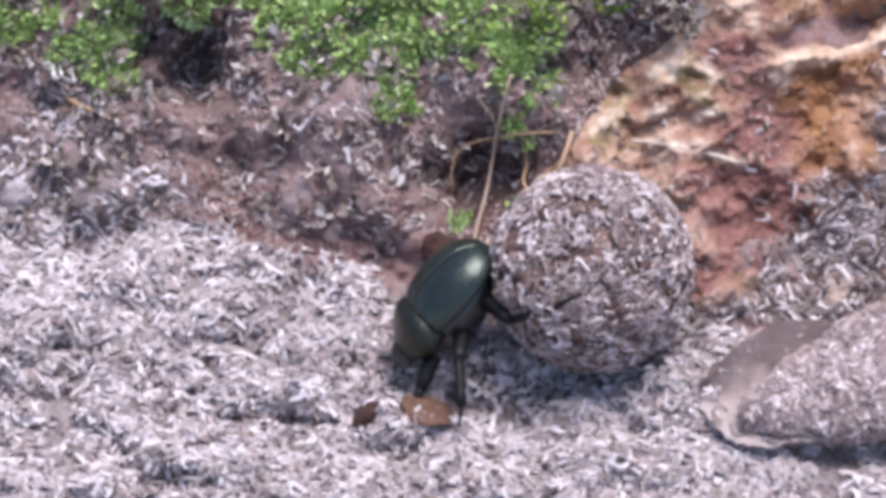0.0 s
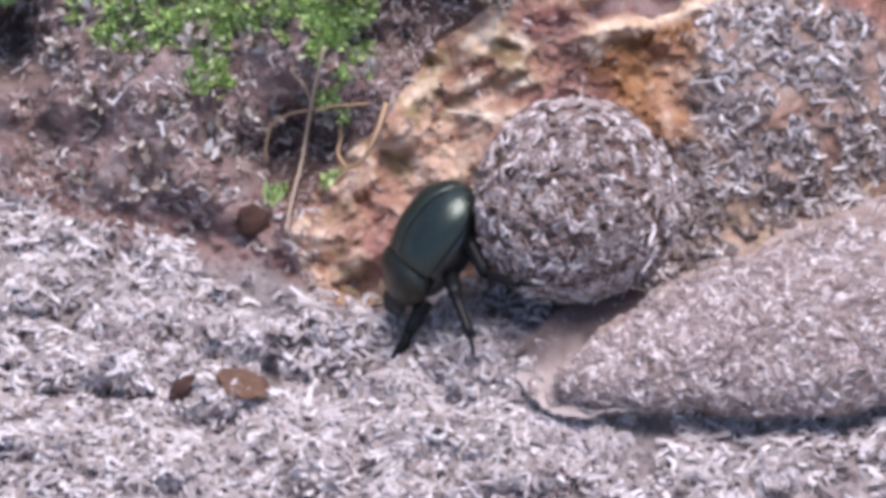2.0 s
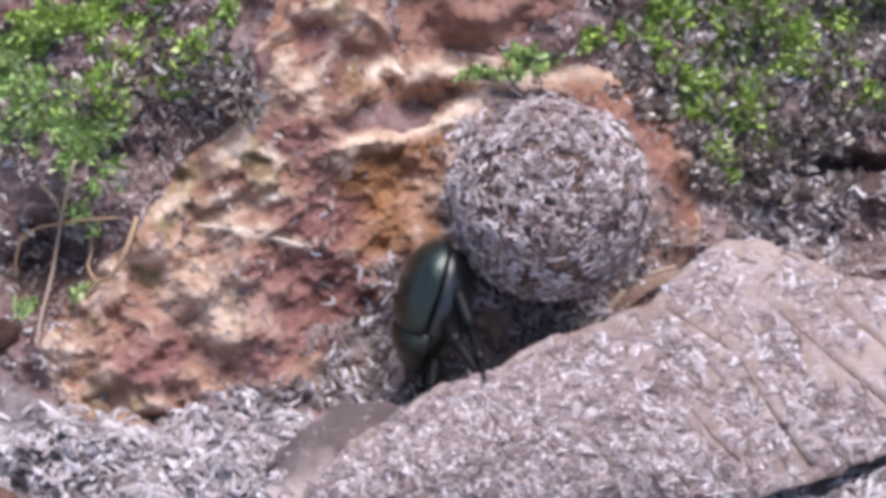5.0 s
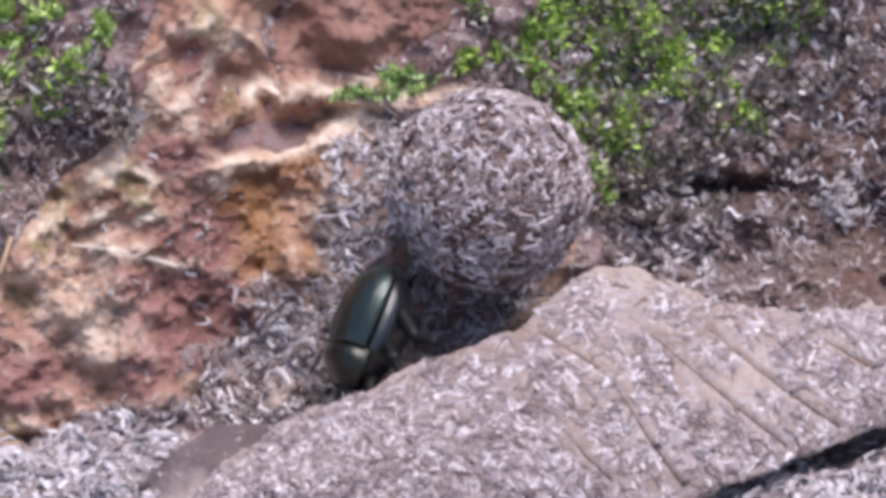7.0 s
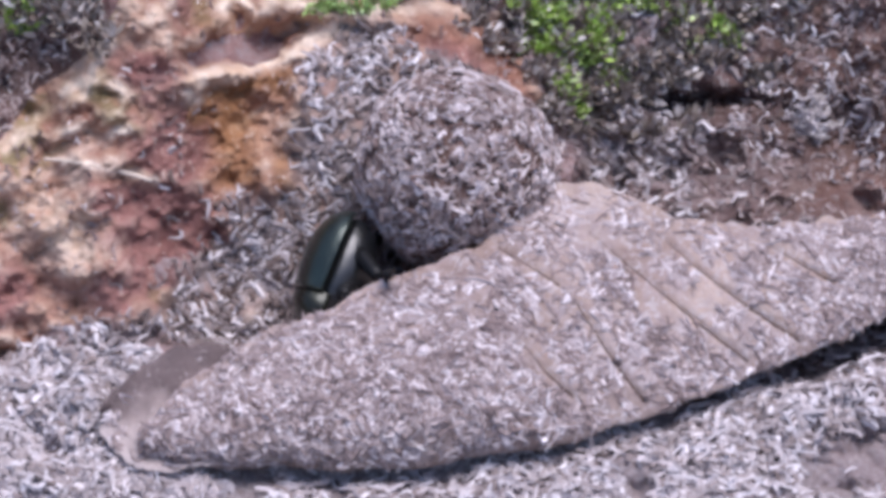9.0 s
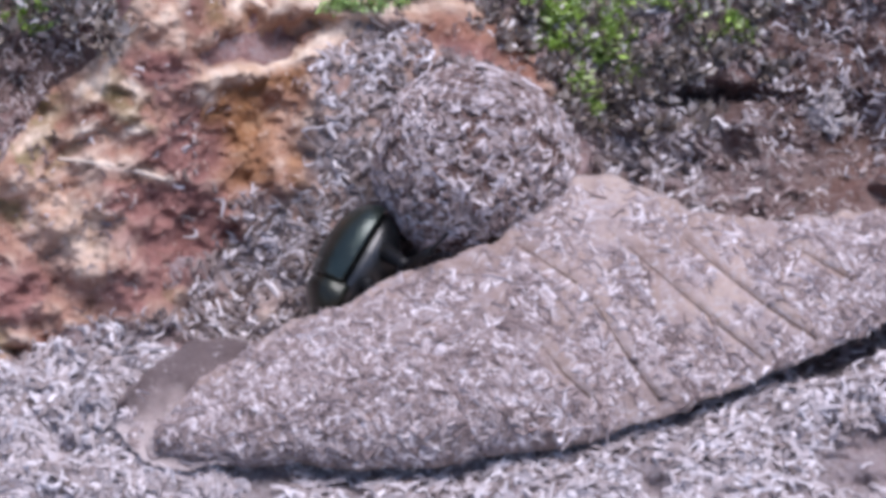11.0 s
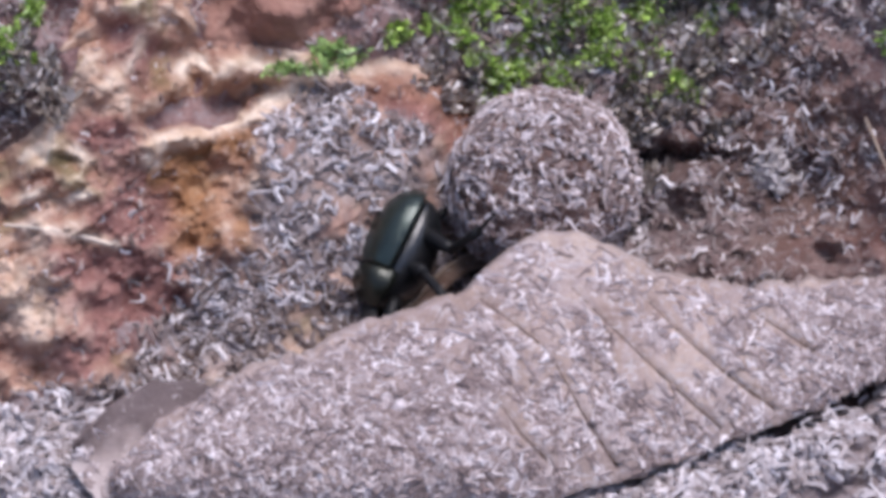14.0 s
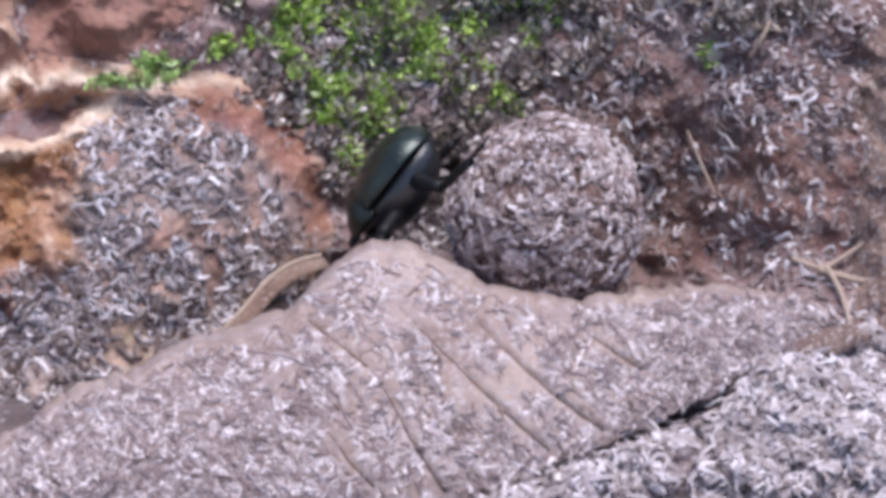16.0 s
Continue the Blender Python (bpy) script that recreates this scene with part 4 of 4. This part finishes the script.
def limb(points, radii, mat, name, parent, label=""):
    """A limb whose own origin is its first point."""
    o = Vector(points[0])
    path = [(Vector(p) - o) * UNIT for p in points]
    verts, faces = [], []
    v, f = tube([path[0].lerp(path[1], k / 4) if len(path) == 2 else path[k] for k in range(5 if len(path) == 2 else len(path))], [r * UNIT for r in radii], 8)
    ob = part(name, mesh_of(name, v, f, mat), parent, label)
    ob.location = o * UNIT
    return ob


# pale colour that stands in for the glint on the neck shield's rim
SEAM_GLINT = rock_material("seam_glint", (0.26, 0.26, 0.22), (0.42, 0.41, 0.36), (0.55, 0.53, 0.48), 0.75)


def build_beetle():
    beetle = tagged(new("dung_beetle"), "glossy greenish-black dung beetle pushing the ball backwards with its hind legs", "beetle")
    wing = lambda u: max(0.0, 1 - abs((0.62 - u) / 0.62) ** 2.5) ** 0.5 if u < 0.62 else 1 - 0.13 * ((u - 0.62) / 0.38) ** 2.2
    neck = lambda u: (0.88 + 0.12 * math.sin(min(u / 0.35, 1) * math.pi / 2)) * (1 - 0.42 * max(0.0, (u - 0.35) / 0.65) ** 2)
    for side in (1, -1):
        v, f = shell(-150, 8, lambda u: 77 * wing(u), lambda u: 62 * wing(u), 0, 30, 16, side)
        me = mesh_of("wing_case", v, f, WING)
        part("wing_case", me, beetle, "glossy dark green wing case").modifiers.new("thickness", "SOLIDIFY").thickness = 3 * UNIT
    v, f = shell(6, 78, lambda u: 71 * neck(u), lambda u: 59 * neck(u) * (1 - 0.35 * u ** 1.8), -2, 16, 26)
    part("pronotum", mesh_of("pronotum", v, f, SHIELD), beetle, "domed dark green neck shield").modifiers.new("thickness", "SOLIDIFY").thickness = 3 * UNIT
    v, f = shell(72, 110, lambda u: (30 + 8 * math.sin(u * math.pi * 0.9)) * max(0.02, 1 - u ** 5) ** 0.5, lambda u: 22 * (1 - 0.6 * u), -8, 14, 18)
    part("head", mesh_of("head", v, f, DUSTY_SHELL), beetle, "flat dusty black shovel-shaped head").modifiers.new("thickness", "SOLIDIFY").thickness = 6 * UNIT
    bm = bmesh.new()
    bmesh.ops.create_uvsphere(bm, u_segments=28, v_segments=18, radius=1)
    for v in bm.verts:
        v.co = Vector((v.co.x * 110 - 33, v.co.y * 66, v.co.z * (34 if v.co.z > 0 else 66) - 4)) * UNIT
    me = bpy.data.meshes.new("underbody")
    bm.to_mesh(me)
    bm.free()
    me.materials.append(BLACK)
    me.shade_smooth()
    part("underbody", me, beetle, "black underside")
    v, f = tube([Vector((7 - 3 * abs(math.sin(a)), 66 * math.sin(a), 54.5 * math.cos(a))) * UNIT for a in np.linspace(-0.9, 1.0, 20)], (2.6 * UNIT, 2.6 * UNIT), 6)
    part("shield_rim", mesh_of("shield_rim", v, f, SEAM_GLINT), beetle, "seam behind the neck shield, its glint painted pale")
    legs = []
    # hip, knee, ankle and foot of each leg on one flank; mirrored for the other
    plan = [((52, 40, -26), (104, 68, -30), (166, 72, -52), (204, 62, -62)), ((-14, 52, -30), (0, 124, -18), (38, 190, -50), (60, 212, -62)), ((-80, 46, -22), (-132, 98, 4), (-230, 110, 20), (-306, 110, 32))]
    for side in (1, -1):
        for k, joints in enumerate(plan):
            if side < 0 and k == 2:
                joints = ((-70, 40, -30), (-104, 66, -44), (-146, 66, -52), (-166, 60, -54))
            q = [Vector((p[0], p[1] * (1 if side > 0 else -0.75), p[2] - (18 if side < 0 and k < 2 else 0))) for p in joints]
            leg = limb(q[:2], (16, 11), LEG, "leg", beetle, "jointed black leg")
            shin = limb(q[1:3], (8, 9) if k else (8, 12), LEG, "shin", leg)
            shin.location = (q[1] - q[0]) * UNIT
            tarsus = limb(q[2:4], (4.5, 2.5), LEG, "foot", leg)
            tarsus.location = (q[2] - q[0]) * UNIT
            legs.append((leg, q[0] * UNIT, side, k))
        v, f = tube([Vector((104, 26 * side, -12)) * UNIT, Vector((120, 40 * side, -14)) * UNIT, Vector((130, 50 * side, -10)) * UNIT], (2 * UNIT, 4 * UNIT), 6)
        part("antenna", mesh_of("antenna", v, f, BLACK), beetle, "short clubbed feeler")
    return beetle, legs


beetle, legs = build_beetle()

# ------------------------------------------------------------------ what moves
BALL_ROWS = [
    (0, 12, 508), (0.5, 9, 492), (1, 127, 492), (1.5, 176, 478), (2, 310, 444), (2.5, 409, 489), (3, 472, 420), (3.5, 581, 398), (4, 622, 349), (4.5, 673, 271), (5, 704, 236),
    (5.5, 728, 218), (6.2, 770, 194), (6.9, 815, 179), (7.5, 828, 178), (8, 793, 297), (8.5, 802, 301), (9, 808, 302), (9.5, 802, 306), (10.3, 808, 302), (11.2, 820, 297), (12, 837, 292), (12.5, 870, 281),
    (13, 960, 261), (13.5, 1009, 241), (14, 1036, 229), (14.5, 1144, 230), (15, 1268, 236), (15.5, 1291, 231), (16, 1351, 261)]
# seconds, rear end on the plan, bearing of the head, lean of the back
BEETLE_ROWS = [
    (0, -166, 480, 132, 50), (0.5, -164, 469, 131, 50), (1, -42, 496, 136, 48), (1.5, -9, 446, 133, 48), (2, 126, 421, 126, 50), (2.5, 228, 420, 137, 46), (3, 277, 360, 123, 42), (3.5, 391, 371, 123, 48),
    (4, 450, 372, 121, 58), (4.5, 512, 326, 112, 70), (5, 532, 313, 108, 72), (5.5, 555, 316, 109, 72), (6.2, 602, 320, 111, 72), (6.9, 646, 324, 113, 72), (7.5, 682, 326, 114, 73), (8, 648, 378, 115, 86),
    (8.5, 637, 387, 114, 86), (9, 636, 380, 112, 84), (9.5, 648, 388, 118, 82), (10.3, 653, 383, 119, 80), (11.2, 662, 374, 122, 79), (12, 675, 364, 124, 79), (12.5, 700, 332, 114, 80), (13, 781, 299, 120, 86),
    (13.5, 806, 268, 117, 84), (14, 826, 241, 118, 76), (14.5, 937, 212, 120, 60), (15, 1055, 160, 132, 54), (15.5, 1099, 155, 127, 71), (16, 1147, 117, 128, 84),
]
# how far the rear is held above the ball's middle
RISES = {2.5: 30, 3: 85, 3.5: 100, 4: 60}
# how much of the beetle's length lies across the slope, where it is not the usual share
LENGTHS = {0: 250, 0.5: 303, 1: 278, 1.5: 302, 2: 284, 2.5: 312, 3: 306, 3.5: 312}
# seconds, how far above the level the hind leg points that rests on the ball
HIND_ROWS = [(0, -4), (0.5, 0), (1, -25), (1.5, 0), (2, -22), (2.5, -12), (3, 3), (3.5, -5), (4, 15), (4.5, -20), (5, -35), (7.5, -30), (9, -30), (12, -12), (13, -25), (14, -10), (14.5, 14), (15, 0), (15.5, 15), (16, 20)]
# seconds, shift on the plan, turn on the slope, tilt about the level axis
LEAF_ROWS = [(0, 27, -12, 0, 0), (3, 27, -11, 0.3, 1.0), (5, 27, -10, 0.6, 1.9), (6.5, 24, -6, 0.5, 0.5), (7.5, 17, -4.5, 0.5, -0.5), (8, 0, -1.5, 0, 0.3), (9.5, 0.5, 0, 0, 0), (12, 4.2, -2.5, 1.3, 3.8),
             (12.5, 5, -3, 1.6, 4.0), (13, 12, -6, 2.5, 3.5), (13.5, 16.5, -3, 3.2, 3.2), (14, 23.5, -6, 4.2, 4.2), (14.5, 32, -6, 3.7, 4.2), (15, 35, -6, 4.0, 5.6), (15.5, 33, -3, 4.2, 7.0), (16, 32, 8, 4.2, 8.0)]


def ball_h(x, y):
    """How far out the ball's centre lies when it rests on ground and rock."""
    a, r = np.meshgrid(np.linspace(0, 2 * np.pi, 48, endpoint=False), np.linspace(0, 0.95, 16))
    px, py = x + RADIUS * r * np.cos(a), y + RADIUS * r * np.sin(a)
    g = top_h(px, py) + RADIUS * np.sqrt(1 - r * r)
    return float(np.percentile(g, 97)) - 4


def motions():
    q = Matrix.Identity(3)
    rows, last, outs = [], None, {}
    normal = (AXIS_N + AXIS_V).normalized()
    hs = [ball_h(x, y) for t, x, y in BALL_ROWS]
    for (t, x, y), h in zip(BALL_ROWS, hs):
        p = at(x, y, h)
        outs[t] = h
        if last is not None:
            d = p - last
            flat = d - normal * d.dot(normal)
            if flat.length > 1e-6:
                q = Matrix.Rotation(min(flat.length / (RADIUS * UNIT), 1.4), 3, normal.cross(flat).normalized()) @ q
        last = p
        rows.append((t, Matrix.Translation(p) @ q.to_4x4()))
    walk(ball, rows)
    rows = []
    for t, x, y, bearing, lean in BEETLE_ROWS:
        a = radians(bearing)
        rear_h = outs[t] + 25 + RISES.get(t, 0)
        flat = LENGTHS.get(t, 292)
        ground = float(top_h(np.array([x + flat * math.cos(a)]), np.array([y + flat * math.sin(a)]))[0])
        most = math.sqrt(max(318 ** 2 - flat ** 2, 0))
        dh = min(max(ground + 60 - rear_h, -most), min(most, 40 if t > 4 else 200))
        rear, front = at(x, y, rear_h), at(x + flat * math.cos(a), y + flat * math.sin(a), rear_h + dh)
        fx = (front - rear).normalized()
        fz = (AXIS_N - fx * AXIS_N.dot(fx)).normalized()
        fy = fz.cross(fx)
        turn = radians(lean)
        fz, fy = fz * math.cos(turn) - fy * math.sin(turn), fy * math.cos(turn) + fz * math.sin(turn)
        m = Matrix((fx, fy, fz)).transposed().to_4x4()
        rows.append((t, Matrix.Translation(rear + fx * 150 * UNIT) @ m))
    walk(beetle, rows)
    for leg, hip, side, k in legs:
        rows = []
        for i in range(65):
            t = i * 0.25
            pace = 0.45 if 7.9 < t < 11.9 else 1.0
            a = math.sin(t * 7.0 + k * 2.1 + (side > 0) * 3.1) * (16, 13, 9)[k] * pace
            b = math.cos(t * 7.0 + k * 2.1 + (side > 0) * 3.1) * 7 * pace
            if k == 2 and side > 0:
                times = [r[0] for r in BEETLE_ROWS]
                bearing, lean = np.interp(t, times, [r[3] for r in BEETLE_ROWS]), np.interp(t, times, [r[4] for r in BEETLE_ROWS])
                a = a * 0.3 + float(bearing - 163 + np.interp(t, [r[0] for r in HIND_ROWS], [r[1] for r in HIND_ROWS]))
                b = b * 0.3 - 0.85 * float(lean)
            rows.append((t, Matrix.Translation(hip) @ pose(0, 0, 0, b, 0, a * side)))
        walk(leg, rows)
    rows = []
    for t, dx, dy, turn, tilt in LEAF_ROWS:
        rows.append((t, Matrix.Translation(at(LEAF_AT[0] + dx, LEAF_AT[1] + dy, LEAF_AT[2])) @ Matrix.Rotation(radians(-turn), 4, AXIS_N) @ Matrix.Rotation(radians(tilt), 4, "X")))
    walk(leaf, rows)


motions()
